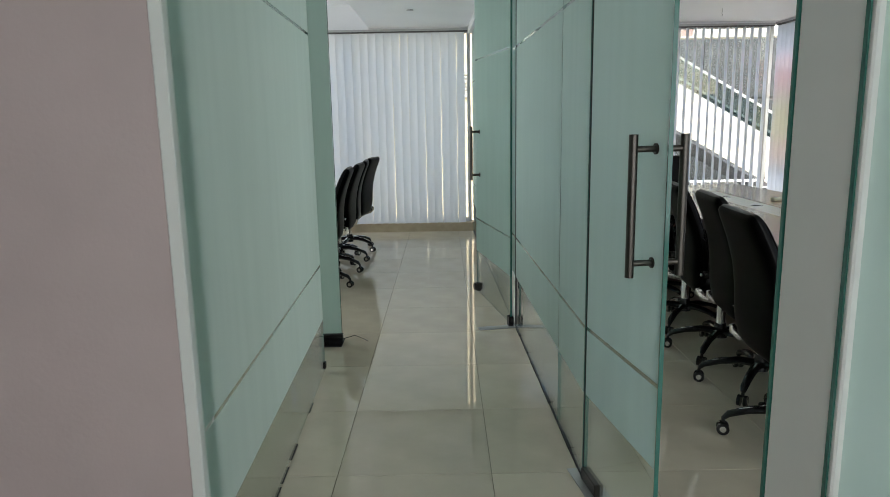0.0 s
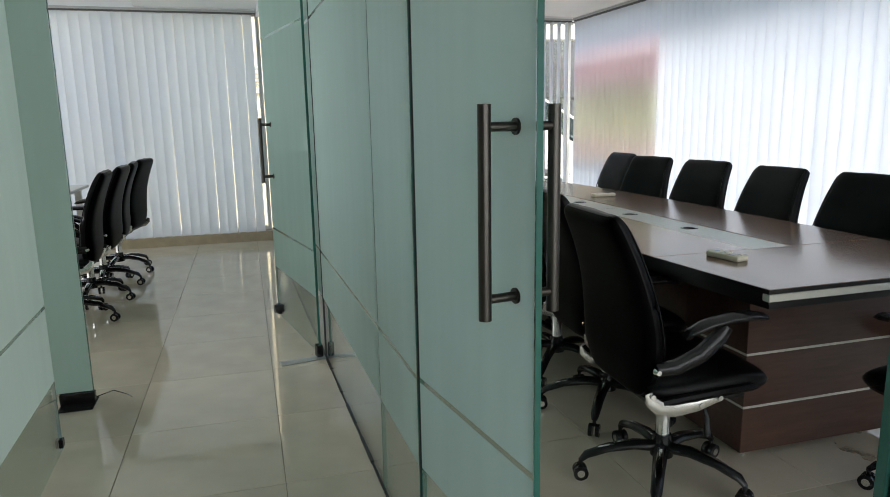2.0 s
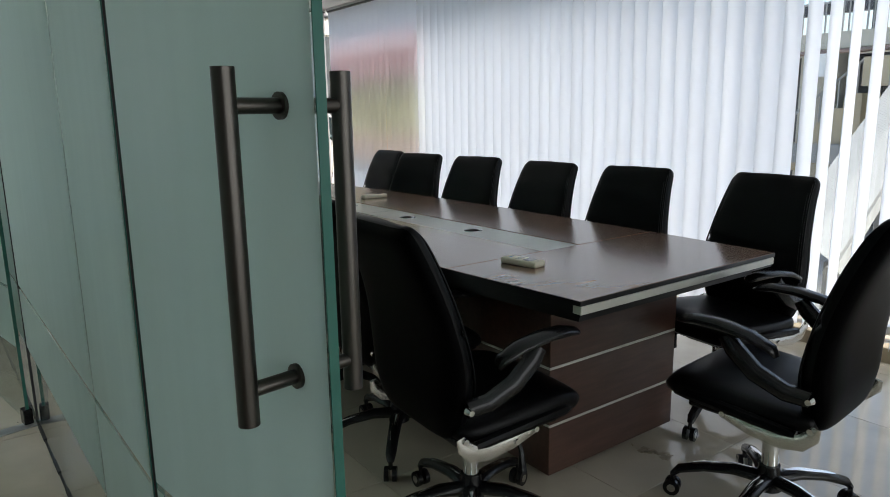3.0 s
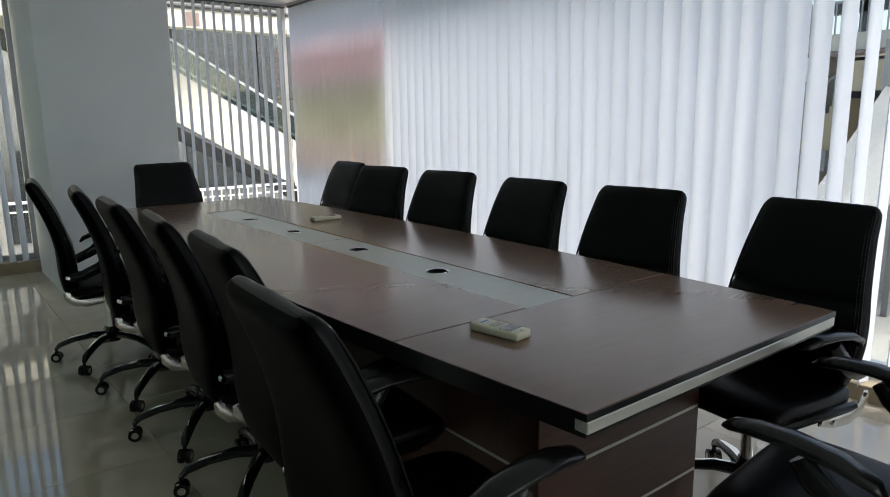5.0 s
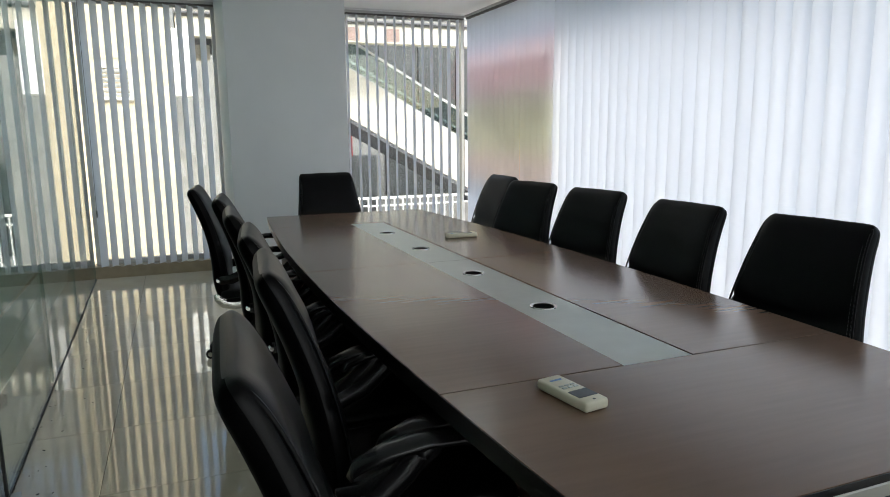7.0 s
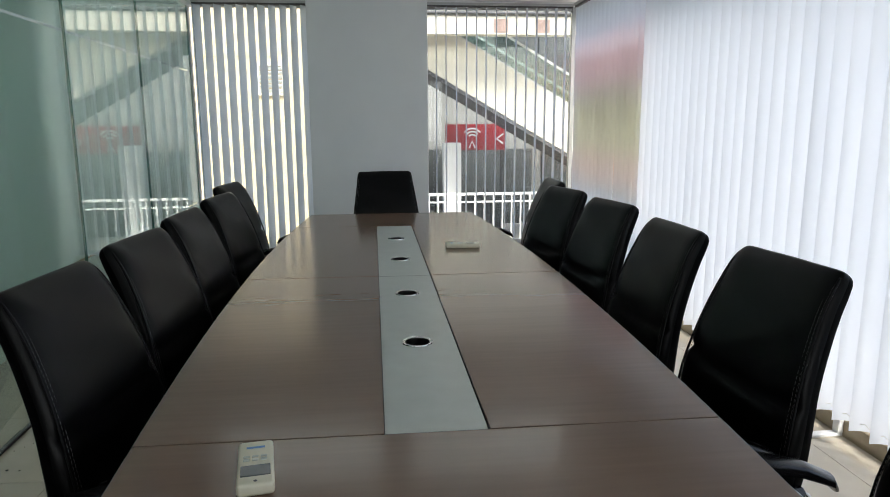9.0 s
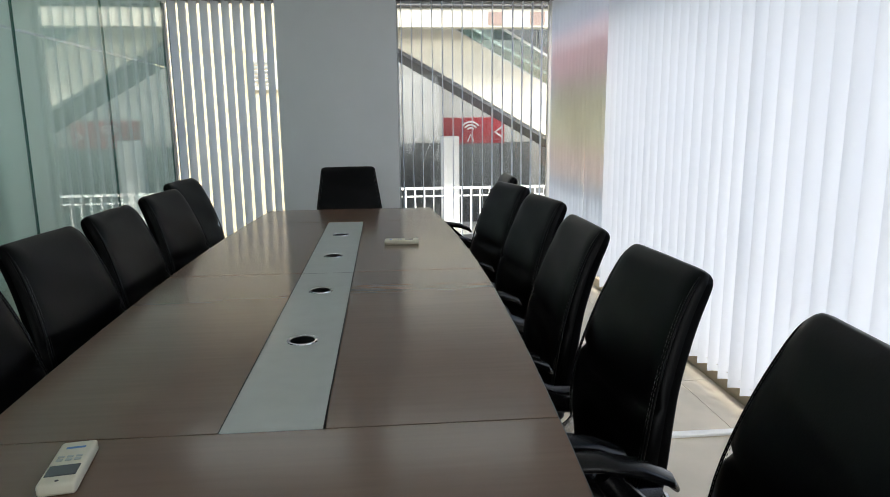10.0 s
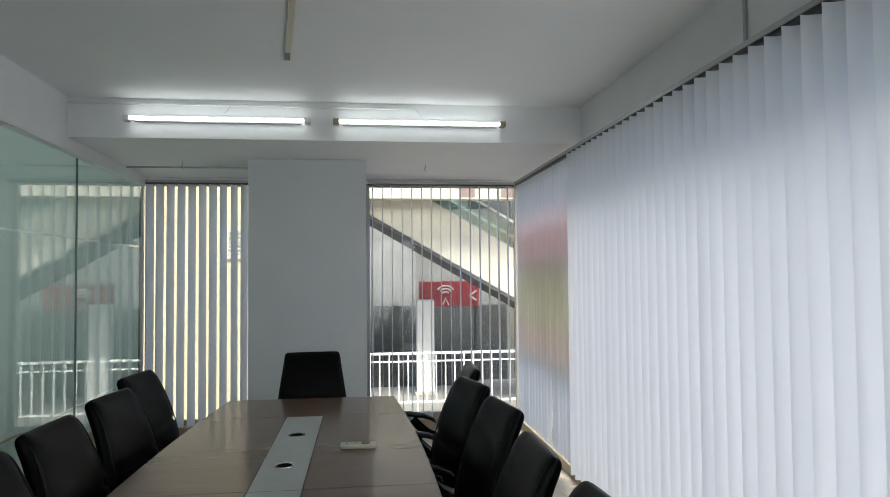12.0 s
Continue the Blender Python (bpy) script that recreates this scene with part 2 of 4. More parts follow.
# ---- structure ----
CEIL, SOFFIT, HEAD = 2.72, 2.45, 2.38
X_EAST, Y_NORTH = 4.46, 8.72
floor = setting("floor", boxm(-3.6, 4.6, -1.8, 8.9, -0.14, -0.009), M_GROUT, "polished cream floor tiles with thin dark joints", "floor")
setting("wall_west", boxm(-3.75, -3.6, -1.9, 9.0, -0.14, 2.9), M_WALL, "plain white painted side wall", "wall")
setting("wall_south", boxm(-3.6, 4.7, -1.95, -1.8, -0.14, 2.9), M_WALL, "plain white painted wall closing the hall", "wall")
setting("ceiling", box(box(boxm(-3.6, 4.6, -1.8, 8.9, CEIL, 2.9), 0.80, 4.6, 6.82, 8.9, SOFFIT, CEIL), -0.40, 0.80, -1.8, 8.9, 2.44, CEIL), M_CEIL, "white painted ceiling with a dropped beam", "ceiling")
# window wall beside the table
ew = box(boxm(X_EAST, 4.62, -1.8, 8.9, 2.42, CEIL), X_EAST, 4.62, -1.8, 0.9, 0.0, 2.42)
setting("wall_east", ew, M_WALL, "white painted wall above the long window", "wall")
setting("wall_east_sill", boxm(4.40, 4.62, 0.9, 8.9, -0.1, 0.075, 0.004), M_PLINTH, "low beige stone kerb under the window", "sill")
# end wall
nw = box(boxm(-3.6, 4.46, Y_NORTH, 8.9, 2.41, 2.9), 1.99, 2.88, 8.50, 8.88, 0, 2.44)
setting("wall_north", nw, M_WALL, "white painted wall above the end windows", "wall")
setting("wall_north_sill", boxm(-3.6, 4.40, 8.66, 8.88, -0.1, 0.105, 0.004), M_PLINTH, "low beige stone kerb under the end window", "sill")
setting("column", boxm(1.965, 2.90, 7.60, 8.64, 0, SOFFIT - 0.002, 0.004), M_COLUMN, "wide pale grey painted square column", "column")


def window(name, label, panes, m):
    """A framed window; panes are (u0, u1) along local x, glass in the local xz plane."""
    w = thing(name, label, "window", m, kind="structure")
    for u0, u1 in panes:
        fr = bmesh.new()
        box(fr, u0, u0 + 0.04, -0.025, 0.025, 0.105, 2.42, 0.003)
        box(fr, u1 - 0.04, u1, -0.025, 0.025, 0.105, 2.42, 0.003)
        box(fr, u0 + 0.04, u1 - 0.04, -0.025, 0.025, 0.105, 0.15, 0.003)
        box(fr, u0 + 0.04, u1 - 0.04, -0.025, 0.025, 2.375, 2.42, 0.003)
        part("window_frame", fr, M_ALU, w)
        p = part("pane", boxm(u0 + 0.04, u1 - 0.04, -0.003, 0.003, 0.15, 2.375), M_WINDOW, w)
        p.visible_shadow = False
    return w


window("window_1", "aluminium framed end window of the corridor", [(-3.55 + i * 1.45, -2.1 + i * 1.45) for i in range(3)], pose(0, 8.80, 0))
window("window_2", "aluminium framed end window behind vertical blinds", [(0.83, 1.98)], pose(0, 8.80, 0))
window("window_3", "aluminium framed corner window behind open blinds", [(2.90, 4.44)], pose(0, 8.80, 0))
window("window_4", "long aluminium framed window behind white blinds", [(0.92, 8.67)], pose(4.55, 0, 0, 0, 0, 90))


window("window_5", "wide framed window on the entrance side", [(-0.4 + i * 1.55, 1.15 + i * 1.55) for i in range(3)], pose(0, -1.76, 0))
window("window_6", "framed window of the neighbouring office", [(4.15 + i * 1.45, 5.6 + i * 1.45) for i in range(3)], pose(-3.57, 0, 0, 0, 0, 90))

# ---- vertical blinds ----
def slat_mesh(length, w, sag, n=6):
    me = bpy.data.meshes.new("slat")
    vs, fs = [], []
    for j in range(2):
        for i in range(n + 1):
            u = (i / n - 0.5) * w
            vs.append((u, sag * (1 - (2 * i / n - 1) ** 2), -j * length))
    for i in range(n):
        fs.append((i, i + 1, n + 2 + i, n + 1 + i))
    me.from_pydata(vs, [], fs)
    me.materials.append(M_SLAT)
    me.shade_smooth()
    return me


SLAT = slat_mesh(2.255, 0.097, 0.006)
SLAT_WIDE = slat_mesh(2.285, 0.124, 0.019)


def blind(label, m, start, end, angle, pitch=0.095, slat=None):
    """A vertical blind along local x; angle(u) turns each slat out of the blind's plane."""
    b = thing("vertical_blind", label, "blind", m)
    rail = boxm(start, end, -0.02, 0.02, 2.372, 2.405, 0.004)
    part("head_rail", rail, M_DARKRAIL, b)
    part("valance", boxm(start, end, -0.032, -0.024, 2.385, 2.409, 0.002), M_ALU, b)
    n = int((end - start) / pitch)
    chain = bmesh.new()
    prev = None
    rnd = random.Random(len(label))
    for i in range(n):
        u = start + (i + 0.5) * pitch
        ob = new("slat", SLAT if abs(angle(u)) < 20 else (slat or SLAT))
        ob.parent = b
        a = angle(u) + rnd.uniform(-3, 3)
        ob.matrix_basis = pose(u + rnd.uniform(-0.003, 0.003), 0, 2.37, rnd.uniform(-0.15, 0.15), rnd.uniform(-0.12, 0.12), a)
        end_p = Vector((u, -0.01, 0.125))
        if prev is not None:
            tube(chain, [prev, (prev + end_p) / 2 - Vector((0, 0, 0.018)), end_p], 0.0013, 4)
        prev = end_p
    part("bottom_chain", chain, M_RAIL, b, "thin white bead chain")
    cord = bmesh.new()
    tube(cord, [(start + 0.03, -0.05, 2.37), (start + 0.035, -0.05, 1.4), (start + 0.03, -0.052, 0.62)], 0.0018, 5)
    rod(cord, (start + 0.03, -0.052, 0.56), (start + 0.03, -0.052, 0.62), 0.006, n=8)
    part("pull_cord", cord, M_DARKRAIL, b)
    return b


blind("white fabric vertical blind, closed, across the corridor end", pose(0, 8.62, 0), -3.55, 0.765, lambda u: 14)
blind("white fabric vertical blind, half open, beside the column", pose(0, 8.62, 0), 0.86, 1.96, lambda u: 58)
blind("white fabric vertical blind turned fully open in the corner", pose(0, 8.62, 0), 2.92, 4.36, lambda u: 87)
blind("long white fabric vertical blind, nearly closed, beside the table", pose(4.38, 8.58, 0, 0, 0, -90), 0.02, 7.6, lambda u: 6 if u < 1.80 else (60 if u < 5.0 else min(90, 60 + (u - 5.0) * 65)), 0.105, SLAT_WIDE)

# ---- glass partitions ----
H_GLASS = 2.36


def sheet(bm, x, u0, u1, z0, z1):
    bm.faces.new([bm.verts.new(p) for p in ((x, u0, z0), (x, u1, z0), (x, u1, z1), (x, u0, z1))])


def panel(parent, u0, u1, label="", film=True, z0=0.012, z1=H_GLASS, name="pane"):
    """A toughened pane along local y with frosted film bands on its corridor face (local -x)."""
    p = part(name, boxm(-0.006, 0.006, u0, u1, z0, z1), M_GLASS, parent, label)
    p.visible_shadow = False
    edge = box(boxm(-0.0062, 0.0062, u0 - 0.0015, u0 + 0.0005, z0, z1), -0.0062, 0.0062, u1 - 0.0005, u1 + 0.0015, z0, z1)
    part("glass_edge", edge, M_GEDGE, p, "green polished glass edge")
    if film:
        f = bmesh.new()
        for a, b in ((0.345, 0.592), (0.606, 1.782), (1.796, z1)):
            sheet(f, -0.0075, u0 + 0.002, u1 - 0.002, a, b)
        part("frosted_film", f, M_FILM, p, "matt frosted film in bands")
    return p


part_m = pose(0.978, 2.72, 0, 0, 0, 1.51)
wall_glass = thing("glass_partition", "frosted green glass partition between corridor and meeting room", "partition", part_m, kind="structure")
PANES = ((0.004, 0.487), (0.493, 1.924), (1.932, 3.15), (3.156, 4.40), (4.406, 5.90))
for a, b in PANES:
    panel(wall_glass, a, b)
for u, w in ((0.0005, 0.002), (0.490, 0.002), (1.928, 0.014), (3.153, 0.002), (4.403, 0.002)):
    deep = 0.0105 if w > 0.005 else 0.0045
    part("joint_seal", boxm(-deep, deep, u - w / 2, u + w / 2, 0.02, H_GLASS), M_SEAL, wall_glass)
seal = bmesh.new()
rs = random.Random(4)
u = 0.0
while u < 5.85:
    step = rs.uniform(0.05, 0.16)
    h = rs.uniform(0.003, 0.010)
    box(seal, -0.008 - h * 0.4, 0.007 + h * 0.4, u, min(u + step, 5.88), 0.0, 0.003 + h)
    u += step
part("floor_sealant", seal, M_SEAL, wall_glass, "dark uneven sealant line along the floor")
tagged(link("wall_over_glass", box(boxm(-0.05, 0.05, -4.6, 5.98, H_GLASS, 2.438), 0.0, 0.05, -4.6, 5.98, 2.438, CEIL), M_WALL), "white bulkhead above the glass partition", "wall", kind="structure").matrix_world = part_m

near_glass = thing("glass_side_panel", "frosted glass side panel with a pale door post", "partition", part_m, kind="structure")
panel(near_glass, -4.3, -1.505)
part("door_post", boxm(-0.018, 0.018, -1.512, -1.335, 0, H_GLASS, 0.003), M_WHITEB, near_glass, "white door post")
part("post_edge", box(boxm(-0.020, 0.020, -1.334, -1.326, 0, H_GLASS), -0.021, -0.0185, -1.503, -1.494, 0, H_GLASS), M_GEDGE, near_glass, "green glass edge")


def pull_handle(parent, x, u, z0, z1, side):
    """A tubular pull with two stand-offs on one face."""
    h = bmesh.new()
    rod(h, (x + side * 0.075, u, z0), (x + side * 0.075, u, z1), 0.0125, n=20)
    grip = part("pull_handle", h, M_STEEL, parent, "brushed steel tube pull handle", True)
    for z in (z0 + 0.04, z1 - 0.04):
        s = rod(bmesh.new(), (x + side * 0.008, u, z), (x + side * 0.068, u, z), 0.009, n=14)
        rod(s, (x + side * 0.006, u, z), (x + side * 0.012, u, z), 0.0155, n=18)
        part("stand_off", s, M_STEEL, grip, smooth=True)


def patch(bm, u0, u1, z0=0.004, z1=0.052):
    return box(bm, -0.017, 0.017, u0, u1, z0, z1, 0.003)


# open glass door leaf of the meeting room, hinged on the partition's end
leaf_len = 0.568
door_a = thing("door_1", "open frosted glass door with steel pull handles", "door", pose(0.982, 2.714, 0, 0, 0, 188.6), kind="structure")
# local +y runs from the hinge to the leading edge, local +x faces the corridor
dp = part("leaf", boxm(-0.006, 0.006, 0.003, leaf_len, 0.012, H_GLASS - 0.01), M_GLASS, door_a)
dp.visible_shadow = False
part("glass_edge", box(boxm(-0.0064, 0.0064, leaf_len - 0.0005, leaf_len + 0.0015, 0.012, H_GLASS - 0.01), -0.0064, 0.0064, 0.001, 0.003, 0.012, H_GLASS - 0.01), M_GEDGE, dp, "green polished glass edge")
ff = bmesh.new()
for a, b in ((0.345, 0.592), (0.606, 1.782), (1.796, H_GLASS - 0.012)):
    sheet(ff, 0.0075, 0.006, leaf_len - 0.002, a, b)
part("frosted_film", ff, M_FILM, dp, "matt frosted film in bands")
pull_handle(door_a, 0.0, leaf_len - 0.066, 0.906, 1.305, 1)
pull_handle(door_a, 0.0, leaf_len - 0.066, 0.906, 1.305, -1)
part("floor_hinge", patch(bmesh.new(), 0.0, 0.14), M_STEEL, door_a, "steel floor hinge shoe")
part("hinge_plate", boxm(-0.045, 0.045, -0.08, 0.16, 0.0005, 0.004, 0.001), M_ALU, door_a)

# second door, ajar into the corridor
door_b = thing("door_2", "frosted glass door standing slightly ajar", "door", pose(0.892, 4.655, 0, 0, 0, 10.6), kind="structure")
panel(door_b, 0.006, 0.955, z0=0.02, z1=H_GLASS - 0.01, name="leaf")
pull_handle(door_b, 0.0, 0.82, 0.906, 1.305, -1)
pull_handle(door_b, 0.0, 0.82, 0.906, 1.305, 1)
part("floor_hinge", patch(bmesh.new(), 0.0, 0.05, 0.004, 0.07), M_PLASTIC, door_b, "dark floor hinge shoe")
part("hinge_plate", boxm(-0.22, 0.08, -0.03, 0.035, 0.0005, 0.005, 0.001), M_ALU, door_b, "worn metal floor plate")
k = rod(bmesh.new(), (-0.035, 0.93, 0.055), (0.035, 0.93, 0.055), 0.028, n=16)
box(k, -0.02, 0.02, 0.90, 0.955, 0.022, 0.085, 0.003)
part("floor_lock", k, M_PLASTIC, door_b, "dark round lock at the foot")

# left side of the corridor
left_m = pose(-0.150, 1.92, 0, 0, 0, 1.9)
left_glass = thing("glass_partition_left", "frosted green glass wall along the corridor", "partition", left_m, kind="structure")
# film on the corridor face
for a, b in ((0.0, 1.97),):
    p = part("pane", boxm(-0.006, 0.006, a, b, 0.012, 2.70), M_GLASS, left_glass)
    p.visible_shadow = False
    part("glass_edge", boxm(-0.0064, 0.0064, b, b + 0.002, 0.012, 2.70), M_GEDGE, p, "green polished glass edge")
    f = bmesh.new()
    for z0, z1 in ((0.30, 0.592), (0.606, 1.782), (1.796, 2.70)):
        sheet(f, 0.0075, a, b - 0.002, z0, z1)
    part("frosted_film", f, M_FILM, p, "matt frosted film in bands")
sl = bmesh.new()
u = 0.0
while u < 1.95:
    step = rs.uniform(0.06, 0.2)
    if rs.random() < 0.6:
        box(sl, -0.005, 0.007, u, min(u + step * 0.7, 1.97), 0.0, rs.uniform(0.002, 0.006))
    u += step
part("floor_sealant", sl, M_SEAL, left_glass, "dark uneven sealant line along the floor")
part("glass_clamp", boxm(-0.014, 0.014, 1.945, 1.978, 0.025, 0.06, 0.003), M_PLASTIC, left_glass, "small dark clamp at the foot")
# open leaf across the end of the left glass
door_c = thing("door_3", "open frosted glass door leaf seen on edge", "door", pose(-0.19, 4.40, 0, 0, 0, 90), kind="structure")
pc = panel(door_c, 0.0, 0.90, z0=0.02, z1=2.68, name="leaf", film=False)
part("frosted_film", boxm(-0.0085, -0.0075, 0.002, 0.898, 0.06, 2.67), M_FILM, pc, "matt frosted film")
part("floor_hinge", patch(bmesh.new(), -0.006, 0.145, 0.004, 0.055), M_PLASTIC, door_c, "black floor hinge shoe")
part("hinge_plate", boxm(-0.10, 0.05, -0.01, 0.14, 0.0005, 0.006, 0.001), M_PLASTIC, door_c, "black metal floor plate")
setting("wall_left_near", boxm(-3.6, -0.178, 1.90, 2.04, 0, CEIL, 0.003), M_MAUVE, "mauve painted wall beside the corridor", "wall")
setting("trim_left_near", boxm(-0.178, -0.146, 1.893, 2.0, 0, CEIL, 0.003), M_WHITEB, "white painted corner trim", "trim")


# ---- meeting table ----
def table_outline(n=24, grow=0.0):
    pts = []
    for i in range(n + 1):
        s = i / n * 2 - 1
        pts.append((2.563 + 0.497 + 0.078 * (1 - s * s) + grow, 4.51 + s * (1.825 + grow)))
    left = [(2 * 2.563 - x, y) for x, y in reversed(pts)]
    return pts + left


def slab(bm, outline, z0, z1, bevel=0.0):
    lo = [bm.verts.new((x, y, z0)) for x, y in outline]
    hi = [bm.verts.new((x, y, z1)) for x, y in outline]
    n = len(outline)
    bm.faces.new(lo[::-1])
    top = bm.faces.new(hi)
    for i in range(n):
        bm.faces.new((lo[i], lo[(i + 1) % n], hi[(i + 1) % n], hi[i]))
    if bevel:
        bmesh.ops.bevel(bm, geom=list(top.edges), offset=bevel, segments=2, affect='EDGES', profile=0.5)
    return bm


def clip_outline(x0, x1, y0, y1, n=16):
    """A board of the top: one table field, with its outer side on the curved edge."""
    def edge(y):
        s = (y - 4.51) / 1.825
        return 0.497 + 0.078 * (1 - s * s)
    pts = []
    for i in range(n + 1):
        y = y0 + (y1 - y0) * i / n
        pts.append((2.563 + edge(y) if x1 is None else x1, y))
    for i in range(n + 1):
        y = y1 - (y1 - y0) * i / n
        pts.append((2.563 - edge(y) if x0 is None else x0, y))
    return pts


table = thing("conference_table", "long dark veneer meeting table with a pale centre strip", "table")
G = 0.0018
Y0, Y1, YM = 2.685, 6.335, 4.538
SL, SR, SN, SF = 2.466, 2.655, 3.235, 5.80
for outl in (clip_outline(None, None, Y0, SN - G), clip_outline(None, None, SF + G, Y1),
             clip_outline(None, SL - G, SN + G, YM - G), clip_outline(None, SL - G, YM + G, SF - G),
             clip_outline(SR + 0.004, None, SN + G, YM - G), clip_outline(SR + 0.004, None, YM + G, SF - G)):
    part("top_board", slab(bmesh.new(), outl, 0.740, 0.755, 0.0012), M_WOOD, table)


def strip_board(y0, y1, holes):
    """Centre strip with real round holes for the cable ports."""
    bm = bmesh.new()
    cx, r = 2.558, 0.032
    cuts = [y0] + [(a + b) / 2 for a, b in zip(holes, holes[1:])] + [y1]
    for h, a, b in zip(holes, cuts, cuts[1:]):
        turns = [2 * math.pi * i / 24 for i in range(24)]
        turns += [math.atan2(py - h, px - cx) % (2 * math.pi) for px in (SL, SR) for py in (a, b)]
        turns = sorted(turns)
        ring, low, rim = [], [], []
        for t in turns:
            c, q = math.cos(t), math.sin(t)
            kx = (SR - cx) / c if c > 1e-6 else ((SL - cx) / c if c < -1e-6 else 1e9)
            ky = (b - h) / q if q > 1e-6 else ((a - h) / q if q < -1e-6 else 1e9)
            far = min(kx, ky)
            ring.append(bm.verts.new((cx + r * c, h + r * q, 0.7535)))
            low.append(bm.verts.new((cx + r * c, h + r * q, 0.725)))
            rim.append(bm.verts.new((cx + far * c, h + far * q, 0.7535)))
        n = len(turns)
        for i in range(n):
            j = (i + 1) % n
            bm.faces.new((ring[i], rim[i], rim[j], ring[j]))
            bm.faces.new((low[i], ring[i], ring[j], low[j]))
    return bm


PORTS = (3.758, 4.276, 4.86, 5.38)
part("centre_strip", strip_board(SN + G, YM - G, PORTS[:2]), M_STRIP, table, "pale grey laminate strip")
part("centre_strip", strip_board(YM + G, SF - G, PORTS[2:]), M_STRIP, table, "pale grey laminate strip")
part("strip_shadow_gap", boxm(SR, SR + 0.004, SN, SF, 0.728, 0.742), M_BLACK, table)
part("strip_base", boxm(SL, SR, SN, SF, 0.700, 0.722), M_BLACK, table)
for y in PORTS:
    bm = bmesh.new()
    n = 28
    prof = ((0.041, 0.7537), (0.040, 0.7565), (0.0345, 0.7565), (0.0325, 0.7550))
    rings = [[bm.verts.new((2.558 + r * math.cos(2 * math.pi * i / n), y + r * math.sin(2 * math.pi * i / n), z)) for i in range(n)] for r, z in prof]
    for a, b in zip(rings, rings[1:]):
        for i in range(n):
            bm.faces.new((a[i], a[(i + 1) % n], b[(i + 1) % n], b[i]))
    g = part("cable_port", bm, M_CHROME, table, "chrome ring of a cable port", True)
    cup = bmesh.new()
    bmesh.ops.create_cone(cup, cap_ends=False, segments=24, radius1=0.0315, radius2=0.0315, depth=0.030, matrix=Matrix.Translation((2.558, y, 0.7395)))
    part("port_cup", cup, M_BLACK, g)
    part("port_tray", rod(bmesh.new(), (2.558, y, 0.7225), (2.558, y, 0.7245), 0.0313, n=20), M_BLACK, g)
part("black_edging", slab(bmesh.new(), table_outline(24, -0.004), 0.706, 0.7278), M_BLACK, table, "black edge band")


def edge_band(z0, z1, start, out):
    """A thin lipping wrapped round the rim of the top."""
    bm = bmesh.new()
    inner, outer = table_outline(24, start), table_outline(24, out)
    n = len(inner)
    vs = [[bm.verts.new((x, y, z)) for x, y in o] for o, z in ((inner, z0), (outer, z0), (outer, z1), (inner, z1))]
    for i in range(n):
        j = (i + 1) % n
        for k in range(4):
            m = (k + 1) % 4
            bm.faces.new((vs[k][i], vs[k][j], vs[m][j], vs[m][i]))
    bmesh.ops.recalc_face_normals(bm, faces=bm.faces)
    return bm


part("shadow_band", edge_band(0.7279, 0.7397, -0.04, -0.004), M_BLACK, table, "black edge band")
part("rim_lipping", edge_band(0.7405, 0.7537, 0.0003, 0.002), M_BLACK, table, "black lipping round the rim")
for ya, yb in ((Y0 - 0.002, Y0 + 0.03), (Y1 - 0.03, Y1 + 0.002)):
    part("end_trim", boxm(2.563 - 0.496, 2.563 + 0.496, ya, yb, 0.7145, 0.7385, 0.002), M_EDGE, table, "pale silver trim under the end")
part("under_board", slab(bmesh.new(), table_outline(24, -0.05), 0.675, 0.7055), M_BLACK, table)
# box pedestals at both ends and the centre, with pale inlay lines
for yc, (xa, xb) in ((2.99, (2.265, 2.945)), (5.66, (2.10, 3.02))):
    bot = 0.035
    for z0, z1 in ((bot, 0.210), (0.219, 0.415), (0.424, 0.6745)):
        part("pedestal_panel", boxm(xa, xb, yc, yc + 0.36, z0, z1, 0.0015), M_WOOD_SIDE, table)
    for z in (0.210, 0.415):
        part("inlay_line", boxm(xa + 0.001, xb - 0.001, yc + 0.0005, yc + 0.3595, z, z + 0.009), M_EDGE, table, "pale inlay line")
    for fx in (xa + 0.06, xb - 0.06):
        for fy in (yc + 0.06, yc + 0.30):
            part("foot", rod(bmesh.new(), (fx, fy, 0.0), (fx, fy, 0.036), 0.017, n=12), M_SILVERP, table)


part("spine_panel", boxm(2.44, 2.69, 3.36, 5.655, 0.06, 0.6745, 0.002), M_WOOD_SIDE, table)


# ---- office chair ----
def smooth_rows(rows, steps):
    """Rows of numbers refined with a smooth curve through them."""
    out = []
    for i in range(len(rows) - 1):
        p0, p1, p2, p3 = (rows[max(i - 1, 0)], rows[i], rows[i + 1], rows[min(i + 2, len(rows) - 1)])
        for k in range(steps):
            u = k / steps
            out.append(tuple(b + 0.5 * u * (c - a + u * (2 * a - 5 * b + 4 * c - d + u * (3 * (b - c) + d - a))) for a, b, c, d in zip(p0, p1, p2, p3)))
    out.append(rows[-1])
    return out


